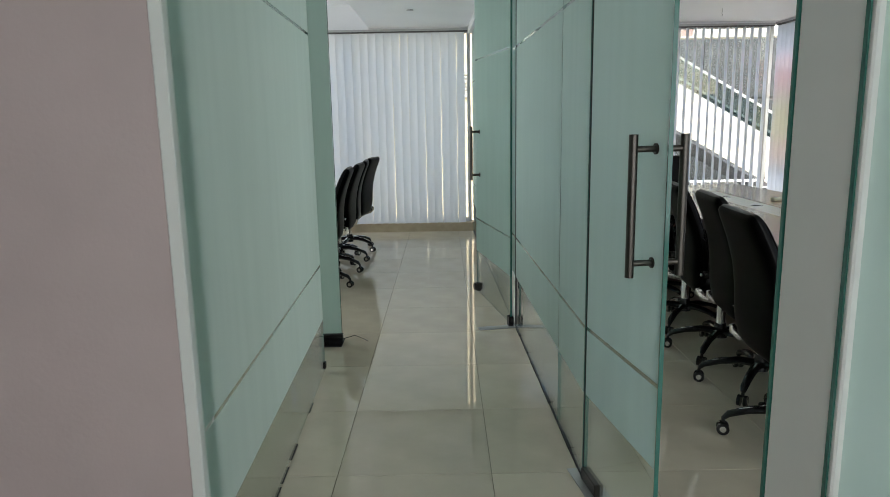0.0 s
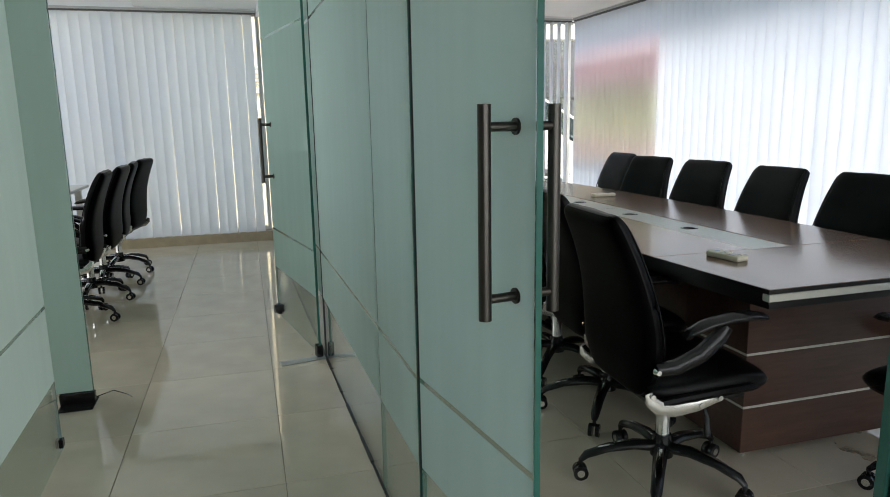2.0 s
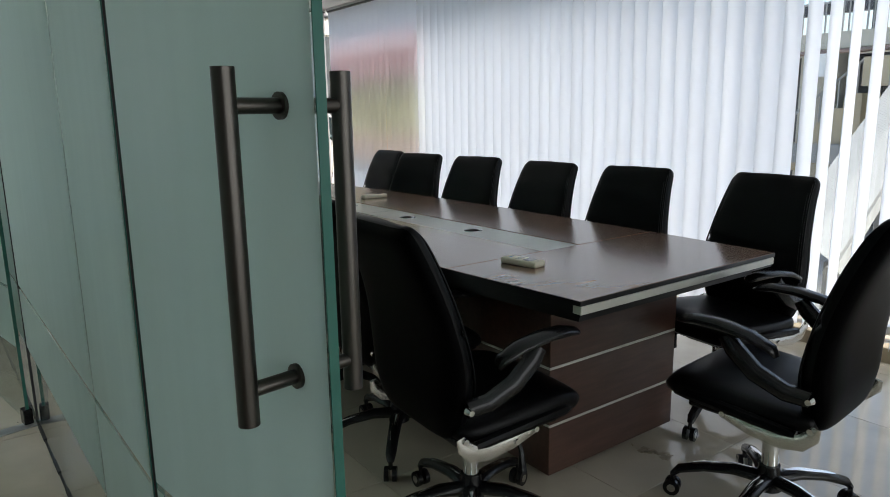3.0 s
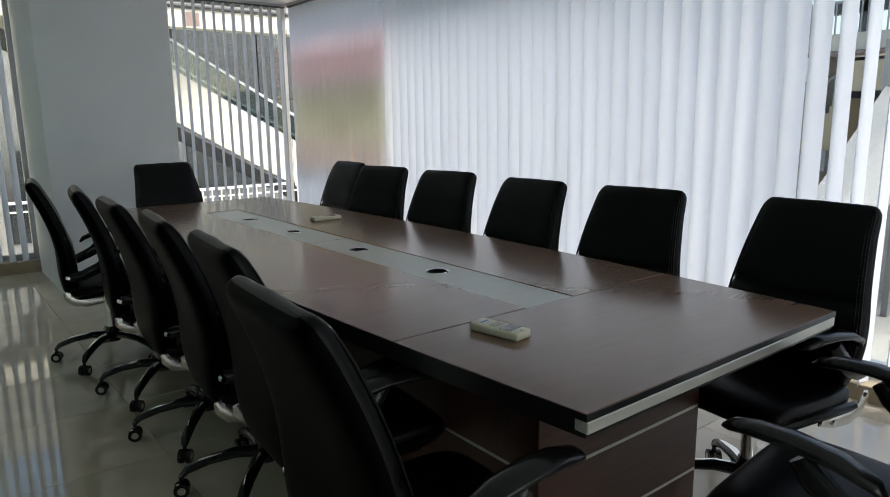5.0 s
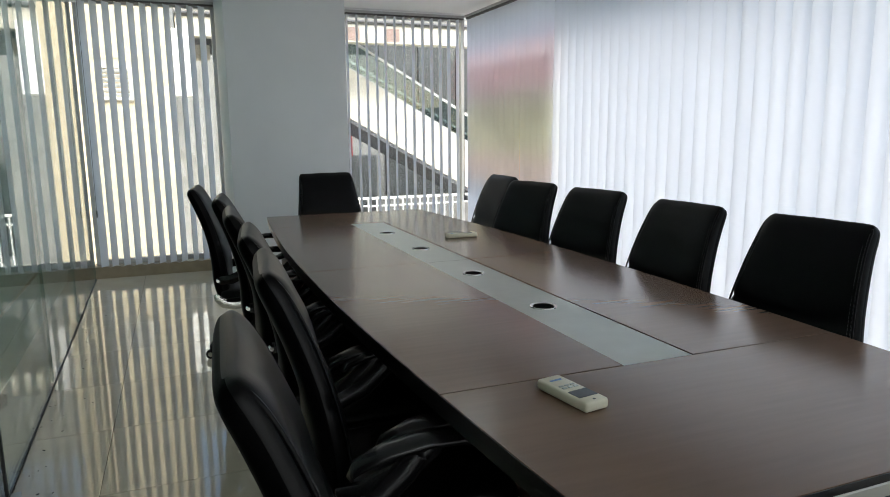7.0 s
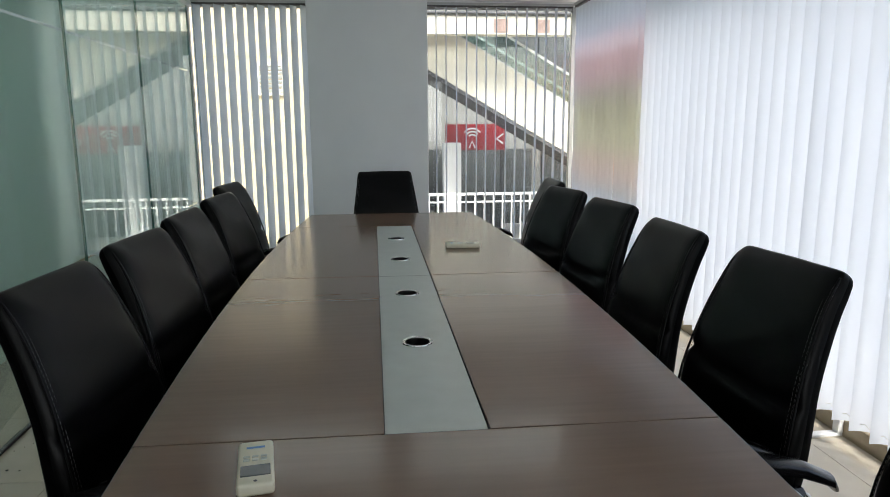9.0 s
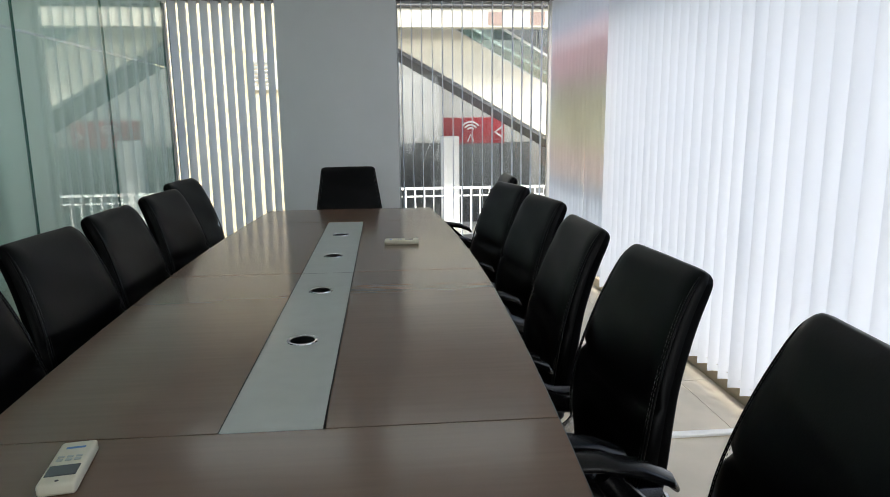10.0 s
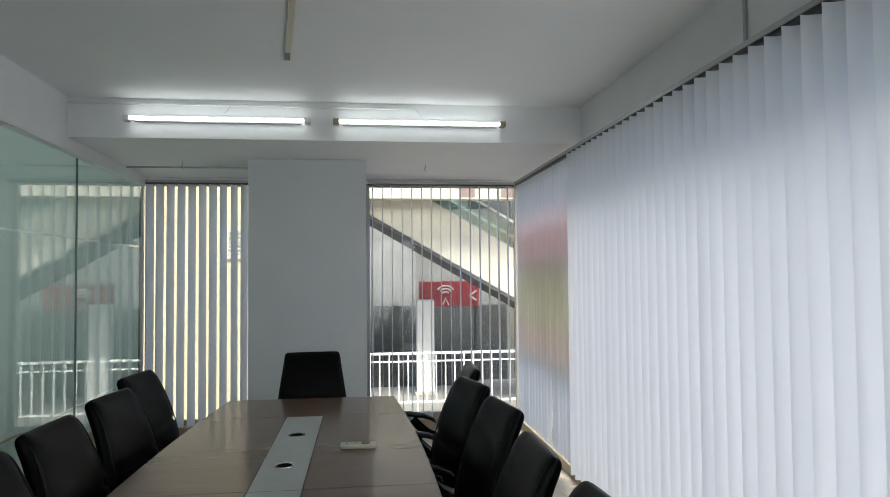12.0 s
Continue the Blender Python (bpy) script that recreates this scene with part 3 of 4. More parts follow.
def cushion(rows, steps=3, m=24, groove=None, wrinkle=0.0):
    """A padded shell from rows of (y, z, half width, half thickness); groove is a seam's height on the front."""
    bm = bmesh.new()
    rings = []
    rows = smooth_rows(rows, steps)
    n = len(rows)
    for i, (y, z, w, t) in enumerate(rows):
        d = Vector((0, rows[min(i + 1, n - 1)][0] - rows[max(i - 1, 0)][0], rows[min(i + 1, n - 1)][1] - rows[max(i - 1, 0)][1])).normalized()
        nor = Vector((0, -d.z, d.y))
        ring = []
        for kk in range(m):
            a = 2 * math.pi * kk / m
            c, s = math.cos(a), math.sin(a)
            px = w * math.copysign(abs(c) ** 0.48, c)
            pn = t * math.copysign(abs(s) ** 0.5, s)
            if s < 0:
                e = px / w
                mid = max(0.0, 1 - e * e)
                pn += 0.010 * mid * min(1.0, t / 0.03)
                if groove is not None:
                    seam = groove + 0.022 * e * e
                    pn += 0.011 * math.exp(-((z - seam) / 0.009) ** 2) - 0.008 * mid * math.exp(-((z - seam + 0.06) / 0.05) ** 2)
                if wrinkle:
                    pn += wrinkle * mid ** 0.5 * noise.noise(Vector((px * 11, z * 17, 0.3)))
            ring.append(bm.verts.new(Vector((px, y, z)) + nor * pn))
        rings.append(ring)
    for a, b in zip(rings, rings[1:]):
        for kk in range(m):
            f = bm.faces.new((a[kk], a[(kk + 1) % m], b[(kk + 1) % m], b[kk]))
            f.material_index = 1 if kk < m // 2 else 0
    bm.faces.new(rings[0])
    bm.faces.new(rings[-1])
    bmesh.ops.recalc_face_normals(bm, faces=bm.faces)
    return bm


# y, z, half width, half thickness up the back
BACK = ((-0.170, 0.390, 0.110, 0.010), (-0.175, 0.402, 0.150, 0.026), (-0.180, 0.43, 0.182, 0.040), (-0.184, 0.50, 0.214, 0.048),
        (-0.186, 0.57, 0.229, 0.047), (-0.195, 0.65, 0.230, 0.043), (-0.214, 0.74, 0.218, 0.040), (-0.242, 0.83, 0.205, 0.039),
        (-0.270, 0.90, 0.194, 0.038), (-0.290, 0.942, 0.189, 0.036), (-0.302, 0.964, 0.185, 0.032), (-0.309, 0.976, 0.179, 0.026),
        (-0.313, 0.982, 0.169, 0.018), (-0.315, 0.985, 0.150, 0.006))
SEAT = ((-0.19, 0.43, 0.20, 0.022), (-0.15, 0.425, 0.222, 0.035), (-0.05, 0.428, 0.232, 0.040), (0.07, 0.437, 0.235, 0.040),
        (0.16, 0.440, 0.232, 0.038), (0.215, 0.428, 0.222, 0.034), (0.24, 0.405, 0.19, 0.015))


def office_chair(name, label, m, group):
    c = thing(name, label, "chair", m, group)
    back = part("backrest", cushion(BACK, 5, 28, 0.685, 0.007), M_LEATHER, c, "padded black leather backrest with seams", "soft")
    back.data.materials.append(M_VINYL)
    for sx in (-1, 1):
        st = bmesh.new()
        for off in (0.0, 0.009):
            pts = []
            for y, z, w, t in smooth_rows(BACK[3:-2], 2):
                pts.append((sx * (w * 0.95 - off), y + t * 0.74 + 0.001, z))
            for p, q in zip(pts, pts[1:]):
                for j in range(4):
                    a = Vector(p).lerp(Vector(q), j / 4)
                    b = Vector(p).lerp(Vector(q), (j + 0.62) / 4)
                    tube(st, [a, b], 0.0007, 4)
        part("stitching", st, M_THREAD, c, "grey double seam stitching")
        welt = [(sx * w * 0.972, y + t * 0.70, z) for y, z, w, t in smooth_rows(BACK[3:-2], 2)]
        part("piping", tube(bmesh.new(), welt, 0.0035, 6), M_LEATHER, c, "black leather piping", "soft")
    part("seat", cushion(SEAT, 3, 24, None, 0.004), M_LEATHER, c, "padded black leather seat", "soft").data.materials.append(M_LEATHER)
    part("seat_pan", boxm(-0.19, 0.19, -0.17, 0.17, 0.368, 0.393, 0.008, 2), M_PLASTIC, c)
    for sx in (-1, 1):
        a = bmesh.new()
        tube(a, [(sx * 0.238, -0.19, 0.515), (sx * 0.246, -0.13, 0.520), (sx * 0.252, -0.05, 0.555), (sx * 0.254, 0.01, 0.608), (sx * 0.254, 0.035, 0.640)], (0.020, 0.022, 0.024, 0.024, 0.020), 10, 1.15)
        part("arm_support", a, M_PLASTIC, c, "", True)
        pad = bmesh.new()
        tube(pad, [(sx * 0.254, -0.105, 0.612), (sx * 0.254, -0.09, 0.632), (sx * 0.254, -0.03, 0.655), (sx * 0.253, 0.05, 0.668), (sx * 0.250, 0.12, 0.668), (sx * 0.246, 0.165, 0.660), (sx * 0.244, 0.185, 0.652)], (0.014, 0.026, 0.033, 0.035, 0.034, 0.028, 0.012), 12, 0.45)
        part("arm_pad", pad, M_PLASTIC, c, "curved black arm pad", "soft")
        br = bmesh.new()
        tube(br, [(sx * 0.236, -0.212, 0.442), (sx * 0.240, -0.205, 0.418), (sx * 0.242, -0.175, 0.390), (sx * 0.242, -0.12, 0.377), (sx * 0.242, -0.04, 0.382), (sx * 0.240, 0.04, 0.402)], (0.012, 0.020, 0.024, 0.022, 0.017, 0.012), 10, 1.0)
        for v in br.verts:
            v.co.x = sx * 0.240 + (v.co.x - sx * 0.240) * 0.25
        b = part("side_bracket", br, M_SILVERP, c, "pale silver side bracket", True)
        for yy, zz in ((-0.20, 0.432), (-0.03, 0.385), (0.035, 0.403)):
            part("screw", rod(bmesh.new(), (sx * 0.243, yy, zz), (sx * 0.250, yy, zz), 0.0085, n=10), M_CHROME, b, "", True)
        part("pivot_cap", rod(bmesh.new(), (sx * 0.250, -0.195, 0.517), (sx * 0.268, -0.195, 0.517), 0.012, 0.008, n=12), M_CHROME, c, "", True)
        rl = bmesh.new()
        tube(rl, [(sx * 0.232, -0.16, 0.402), (sx * 0.238, 0.0, 0.418), (sx * 0.232, 0.15, 0.424), (sx * 0.20, 0.205, 0.408)], (0.014, 0.016, 0.016, 0.010), 8, 1.0)
        part("seat_side", rl, M_LEATHER, c, "", True)
    col = rod(bmesh.new(), (0, -0.01, 0.165), (0, -0.01, 0.37), 0.025, n=20)
    part("gas_column", col, M_CHROME, c, "chrome gas lift column", True)
    part("column_cover", rod(bmesh.new(), (0, -0.01, 0.095), (0, -0.01, 0.175), 0.040, 0.031, n=20), M_PLASTIC, c, "", True)
    part("tilt_mechanism", boxm(-0.08, 0.08, -0.12, 0.10, 0.335, 0.372, 0.008), M_PLASTIC, c)
    lv = tube(bmesh.new(), [(0.08, 0.03, 0.35), (0.16, 0.035, 0.345), (0.185, 0.035, 0.31), (0.19, 0.035, 0.25)], (0.006, 0.006, 0.008, 0.013), 8)
    part("height_lever", lv, M_PLASTIC, c, "", True)
    for i in range(5):
        a = radians(90 + 72 * i + 20)
        ca, sa = math.cos(a), math.sin(a)
        leg = bmesh.new()
        tube(leg, [(0.02 * ca, 0.02 * sa - 0.01, 0.128), (0.10 * ca, 0.10 * sa - 0.01, 0.132), (0.19 * ca, 0.19 * sa - 0.01, 0.118), (0.265 * ca, 0.265 * sa - 0.01, 0.092), (0.285 * ca, 0.285 * sa - 0.01, 0.070)], (0.028, 0.024, 0.021, 0.019, 0.012), 10, 0.75)
        lg = part("leg", leg, M_PLASTIC, c, "black star-base leg with a chrome strip", True)
        tr = bmesh.new()
        tube(tr, [(0.05 * ca, 0.05 * sa - 0.01, 0.1475), (0.10 * ca, 0.10 * sa - 0.01, 0.1490), (0.19 * ca, 0.19 * sa - 0.01, 0.1325), (0.225 * ca, 0.225 * sa - 0.01, 0.1225)], (0.010, 0.012, 0.011, 0.007), 6, 0.3)
        part("chrome_strip", tr, M_CHROME, lg, "", True)
        ws = bmesh.new()
        cx, cy = 0.285 * ca, 0.285 * sa - 0.01
        tx, ty = -sa, ca
        for s in (-1, 1):
            rod(ws, (cx + s * tx * 0.007, cy + s * ty * 0.007, 0.0265), (cx + s * tx * 0.022, cy + s * ty * 0.022, 0.0265), 0.0265, n=16)
        rod(ws, (cx, cy, 0.045), (cx, cy, 0.075), 0.008, n=8)
        w = part("castor", ws, M_PLASTIC, lg, "black twin-wheel castor", True)
        for s in (-1, 1):
            hub = rod(bmesh.new(), (cx + s * tx * 0.021, cy + s * ty * 0.021, 0.0265), (cx + s * tx * 0.0235, cy + s * ty * 0.0235, 0.0265), 0.0135, n=14)
            part("castor_hub", hub, M_SILVERP, lg, "pale grey hub ring", True)
    return c


GRP = "office chairs round the meeting table"
LAB = "black leather office chair with armrests beside the meeting table"
# facing +x is a turn of -90 degrees, facing -x of +90
chair = office_chair("office_chair", LAB, pose(1.93, 2.98, 0, 0, 0, -93), GRP)
for x, y, turn in ((2.045, 3.57, -95), (2.055, 4.10, -96), (2.045, 4.66, -93), (2.04, 5.25, -97), (1.95, 5.89, -97)):
    copy_thing(chair, pose(x, y, 0, 0, 0, turn))
for x, y, turn in ((3.195, 2.96, 84), (3.145, 3.56, 94), (3.115, 4.14, 90), (3.145, 4.76, 98), (3.115, 5.32, 102), (3.195, 5.94, 88)):
    copy_thing(chair, pose(x, y, 0, 0, 0, turn))
tagged(copy_thing(chair, pose(2.545, 6.485, 0, 0, 0, 183)), "black leather office chair at the head of the table")
tagged(copy_thing(chair, pose(2.68, 2.46, 0, 0, 0, 5)), "black leather office chair turned aside from the table end")
for y, dx, turn in ((5.90, 0.0, 92), (6.48, 0.02, 88), (6.95, 0.02, 93), (7.50, 0.05, 80)):
    tagged(copy_thing(chair, pose(-0.62 + dx, y, 0, 0, 0, turn)), "black leather office chair at the neighbouring desk", group="office chairs at the neighbouring desk")
desk = thing("desk", "pale grey desk in the neighbouring office", "desk")
part("desktop", boxm(-1.75, -0.82, 5.5, 7.9, 0.725, 0.75, 0.004), M_TABLE2, desk)
for x in (-1.70, -0.92):
    for y in (5.6, 7.8):
        part("leg", boxm(x, x + 0.05, y - 0.025, y + 0.025, 0, 0.725), M_ALU, desk)


# ---- remote controls ----
def remote(label, m, wide, long):
    r = thing("remote_control", label, "remote control", m, "air conditioner remote controls")
    part("body", boxm(-wide / 2, wide / 2, -long / 2, long / 2, 0, 0.021, 0.006, 3), M_CREAM, r, "", True)
    part("screen", boxm(-wide * 0.40, wide * 0.40, -long * 0.33, -long * 0.10, 0.0205, 0.0222, 0.0006), M_LCD, r, "grey display")
    for i in range(3):
        part("button", boxm(-wide * 0.34 + i * wide * 0.24, -wide * 0.34 + i * wide * 0.24 + wide * 0.18, 0.0, long * 0.05, 0.0205, 0.023, 0.001), M_STRIP, r)
        part("button", boxm(-wide * 0.34 + i * wide * 0.24, -wide * 0.34 + i * wide * 0.24 + wide * 0.18, long * 0.08, long * 0.115, 0.0205, 0.023, 0.001), M_STRIP, r)
    part("blue_mark", boxm(-wide * 0.26, wide * 0.26, long * 0.30, long * 0.345, 0.0207, 0.0213), M_BLUE, r)
    part("hole", rod(bmesh.new(), (0, -long * 0.43, 0.0205), (0, -long * 0.43, 0.0213), 0.003, n=10), M_BLACK, r)
    return r


remote("cream remote control lying on the near table end", pose(2.257, 3.118, 0.7552, 0, 0, 9), 0.057, 0.148)
remote("cream remote control lying across the table", pose(2.85, 5.09, 0.7552, 0, 0, 87), 0.055, 0.155)


# ---- lamps and ceiling fittings ----
def tube_light(label, x0, x1, z):
    t = thing("tube_light", label, "lamp", pose(0, 6.82, z), "tube lights on the beam")
    part("tube", rod(bmesh.new(), (x0 + 0.03, -0.055, 0), (x1 - 0.03, -0.055, 0), 0.013, n=14), M_TUBE, t, "glowing white tube", True)
    part("batten", boxm(x0 + 0.05, x1 - 0.05, -0.035, -0.002, -0.016, 0.016, 0.003), M_LAMPBODY, t)
    for x in (x0, x1):
        part("end_cap", boxm(x - 0.012 if x == x0 else x - 0.028, x + 0.028 if x == x0 else x + 0.012, -0.072, -0.002, -0.018, 0.018, 0.004), M_LAMPBODY if x1 < 2.6 else M_PLINTH, t)
    return t


tube_light("lit white tube light on the ceiling beam", 1.30, 2.505, 2.575)
tube_light("lit white tube light with brown end caps on the beam", 2.684, 3.875, 2.575)
cd = thing("beam_conduit", "thin pale cable conduit along the ceiling beam", "conduit")
part("conduit", boxm(0.86, 3.25, 6.803, 6.818, 2.675, 2.690, 0.002), M_LAMPBODY, cd)
for a, b in (((1.98, 6.80, 2.675), (1.92, 6.785, 2.590)), ((3.25, 6.80, 2.675), (3.31, 6.785, 2.590))):
    part("lead", tube(bmesh.new(), [a, b], 0.003, 6), M_LAMPBODY, cd)
cc = thing("ceiling_conduit", "cream cable conduit on the ceiling with an open dark end", "conduit", pose(2.461, 5.86, CEIL, 0, 0, 7.6))
part("conduit", boxm(-0.016, 0.016, -3.2, -0.14, -0.016, -0.0005, 0.002), M_CONDUIT, cc)
part("conduit_end", boxm(-0.014, 0.014, -0.14, 0.0, -0.013, -0.0005, 0.002), M_BLACK, cc, "dark open end")
cw = thing("soffit_conduit", "thin grey conduit under the soffit by the blind", "conduit")
part("conduit", boxm(0.85, 1.963, 8.05, 8.065, SOFFIT - 0.014, SOFFIT - 0.0005), M_ALU, cw)
for x, y in ((1.42, 7.75), (3.40, 7.75)):
    hk = thing("ceiling_hook", "small bent wire hook hanging from the soffit", "hook", pose(x, y, SOFFIT))
    part("wire", tube(bmesh.new(), [(0, 0, 0), (0.003, 0, -0.03), (-0.008, 0, -0.045), (0.006, 0, -0.06), (0, 0, -0.07)], 0.002, 5), M_STEELD, hk)
dl = thing("ceiling_downlight", "tiny round fitting in the corridor ceiling", "lamp", pose(0.15, 7.4, 2.44))
part("ring", rod(bmesh.new(), (0, 0, -0.008), (0, 0, -0.0005), 0.035, n=18), M_ALU, dl)
# loose wire by the left door foot and floor damage beside the table
wr = thing("loose_wire", "thin loose wire ends on the floor by the door", "wire")
part("wire", tube(bmesh.new(), [(-0.19, 4.43, 0.012), (-0.12, 4.47, 0.02), (-0.06, 4.44, 0.006), (-0.03, 4.40, 0.004)], 0.0025, 5), M_PLASTIC, wr)
cv = thing("floor_trunking", "white cable trunking crossing the floor under the window", "trunking")
part("cover", boxm(3.45, 4.398, 4.565, 4.605, 0.0005, 0.014, 0.003), M_WHITEB, cv)
part("riser", boxm(4.375, 4.398, 4.565, 4.605, 0.0145, 0.075, 0.003), M_WHITEB, cv)

crumbs = bmesh.new()
rc = random.Random(11)
for i in range(46):
    y = rc.uniform(4.6, 7.9)
    x = 0.978 - (y - 2.72) * 0.0264 + abs(rc.gauss(0.03, 0.09)) * rc.choice((1, 1, 1, -0.6))
    q = rc.uniform(0.003, 0.012)
    m = Matrix.LocRotScale((x, y, 0.0015), Euler((0, 0, rc.uniform(0, 3))), (q, q * rc.uniform(0.3, 0.7), 0.002))
    bmesh.ops.create_cube(crumbs, size=1.0, matrix=m)
tagged(link("floor_debris", crumbs, M_SEAL), "dark crumbs of old sealant along the glass", "debris", kind="stuff")
chip = bmesh.new()
for i in range(22):
    s_ = rc.uniform(0, 1)
    q = rc.uniform(0.008, 0.03)
    m = Matrix.LocRotScale((2.72 + 0.03 * s_ + rc.gauss(0, 0.012), 2.985 - 0.15 * s_ + rc.gauss(0, 0.012), 0.001), Euler((0, 0, rc.uniform(0, 3))), (q, q * 0.5, 0.0025))
    bmesh.ops.create_cube(chip, size=1.0, matrix=m)
tagged(link("chipped_tile", chip, M_PLINTH), "brown chipped patch in the floor by the table foot", "damage", kind="stuff")
bl = thing("bulkhead_conduit", "thin grey conduit dropping down the wall above the blind", "conduit")
part("conduit", boxm(4.444, 4.4585, 4.65, 4.668, 2.45, CEIL - 0.002, 0.002), M_ALU, bl)

# ---- banner outside the corner pane ----
bn = thing("window_banner", "faded pink, yellow and orange banner behind the blind", "banner")
for z0, z1, mm in ((1.62, 2.03, M_BAN_PINK), (1.50, 1.62, M_BAN_GREY), (1.05, 1.50, M_BAN_YEL), (0.80, 1.05, M_BAN_ORG)):
    band = bmesh.new()
    sheet(band, 4.47, 6.76, 8.58, z0, z1)
    part("band", band, mm, bn)
bars = bmesh.new()
for y0, y1, z0, z1 in ((7.0, 7.45, 1.36, 1.45), (7.6, 8.3, 1.36, 1.45), (7.45, 7.85, 1.16, 1.25), (7.1, 7.5, 1.53, 1.60), (7.7, 8.2, 1.53, 1.60)):
    sheet(bars, 4.474, y0, y1, z0, z1)
part("letter_bars", bars, M_BAN_GREY, bn)

# ---- outside ----
GZ = -1.55
tagged(link("ground", boxm(-400, 400, -400, 400, GZ - 0.5, GZ), M_GROUND), "pale outdoor paving reaching far off", "ground", kind="structure")
tagged(link("building_base", boxm(-3.75, 4.62, -1.95, 8.9, GZ, -0.142), M_CONC), "concrete base under the rooms", "wall", kind="structure")
hb = thing("neighbour_house", "cream rendered building with a louvred vent", "building")
part("wall", box(boxm(-2.6, 1.6, 14.2, 16.5, GZ, 5.5), -2.6, 0.9, 14.19, 14.2, 2.45, 2.55), M_BEIGE, hb)
part("vent_frame", box(box(box(boxm(0.50, 0.56, 14.15, 14.2, 1.80, 2.35), 0.94, 1.0, 14.15, 14.2, 1.80, 2.35), 0.56, 0.94, 14.15, 14.2, 2.29, 2.35), 0.56, 0.94, 14.15, 14.2, 1.80, 1.85), M_CONC, hb)
for i in range(6):
    bm = boxm(0.56, 0.94, -0.004, 0.004, -0.03, 0.03)
    bmesh.ops.rotate(bm, verts=bm.verts, cent=(0, 0, 0), matrix=Matrix.Rotation(radians(40), 3, 'X'))
    bmesh.ops.translate(bm, verts=bm.verts, vec=(0, 14.17, 1.885 + i * 0.073))
    part("vent_slat", bm, M_RAIL, hb)
part("dark_side", boxm(1.6, 2.4, 15.8, 16.4, GZ, 2.6), M_DARKC, hb)
part("white_box", boxm(1.62, 1.95, 14.6, 15.2, 1.9, 3.0), M_WHITEB, hb)

fs = thing("footbridge_stairs", "pale concrete stairway slanting down with white rails", "stairs")


def slope_slab(y0, y1, za, zb, x0, x1, s=-0.58):
    bm = bmesh.new()
    c = [(x0, za + s * (x0 - 4.5)), (x1, za + s * (x1 - 4.5)), (x1, zb + s * (x1 - 4.5)), (x0, zb + s * (x0 - 4.5))]
    lo = [bm.verts.new((x, y0, z)) for x, z in c]
    hi = [bm.verts.new((x, y1, z)) for x, z in c]
    bm.faces.new(lo)
    bm.faces.new(hi[::-1])
    for i in range(4):
        bm.faces.new((lo[i], hi[i], hi[(i + 1) % 4], lo[(i + 1) % 4]))
    bmesh.ops.recalc_face_normals(bm, faces=bm.faces)
    return bm


part("side_wall", slope_slab(17.0, 17.2, 1.97, 3.05, 1.7, 10.4), M_CONC, fs, "pale rendered stair side")
part("side_wall", slope_slab(18.9, 19.1, 2.25, 3.05, 1.7, 10.4), M_CONC, fs)
# flight between the pale sides: its shade is put into the dark colour
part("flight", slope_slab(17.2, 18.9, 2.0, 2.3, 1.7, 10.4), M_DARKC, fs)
part("glass_balustrade", slope_slab(17.10, 17.115, 3.05, 3.66, 1.7, 10.4), M_BALUS, fs, "grey-green glass balustrade").visible_shadow = False
part("glass_balustrade", slope_slab(18.98, 18.995, 3.05, 3.66, 1.7, 10.4), M_BALUS, fs, "grey-green glass balustrade").visible_shadow = False
for y in (17.07, 18.95):
    part("handrail", slope_slab(y, y + 0.075, 3.66, 3.72, 1.7, 10.4), M_RAIL, fs)
    part("skirt_trim", slope_slab(y, y + 0.075, 3.05, 3.09, 1.7, 10.4), M_ALU, fs)
# near-black sheet painted as the shade under the flight
part("soffit", slope_slab(17.02, 19.08, 1.88, 1.968, 1.7, 10.4), M_STEELD, fs, "underside of the flight with its shade put into the colour")


def rail_panel(x0, x1, material, label):
    bm = slope_slab(18.70, 18.74, 3.10, 3.36, x0, x1)
    part("rail_panel", bm, material, fs, label)


M_GREENP = mat("green_panel", (0.16, 0.36, 0.20), 0.5)
M_YELP = mat("yellow_panel", (0.60, 0.52, 0.12), 0.5)
M_BLUEP = mat("blue_panel", (0.06, 0.22, 0.50), 0.5)
rail_panel(6.3, 6.95, M_GREENP, "green panel on the stair rail")
rail_panel(7.0, 7.5, M_BLUEP, "blue panel on the stair rail")
rail_panel(7.55, 7.95, M_YELP, "yellow panel on the stair rail")
# the landing's shade is painted in by its dark colour
part("landing_slab", boxm(1.7, 12.0, 16.35, 17.0, 3.50, 4.95), M_DARKC, fs, "landing above the beam with its shade put into the colour")
part("landing_beam", boxm(1.7, 12.0, 16.0, 16.3, 3.06, 3.42, 0.01), M_CONC, fs)
part("pipe", rod(bmesh.new(), (1.7, 15.96, 3.47), (12.0, 15.96, 3.47), 0.03), M_STEELD, fs)
for x in (4.9, 5.75):
    part("rust_patch", boxm(x, x + 0.30, 15.994, 15.999, 3.10, 3.36), M_RUST, fs, "rusty red patch")
for x in (1.85, 9.9):
    part("pier", boxm(x, x + 0.5, 17.3, 17.8, GZ, 1.75 if x > 5 else 3.06), M_CONC, fs)

rl = thing("street_railing", "white painted steel railing along the walk", "railing")
part("top_rail", boxm(-6, 12, 16.48, 16.53, -0.20, -0.15), M_RAIL, rl)
part("bottom_rail", boxm(-6, 12, 16.48, 16.53, -1.22, -1.18), M_RAIL, rl)
part("mid_rail", boxm(-6, 12, 16.485, 16.525, -0.36, -0.33), M_RAIL, rl)
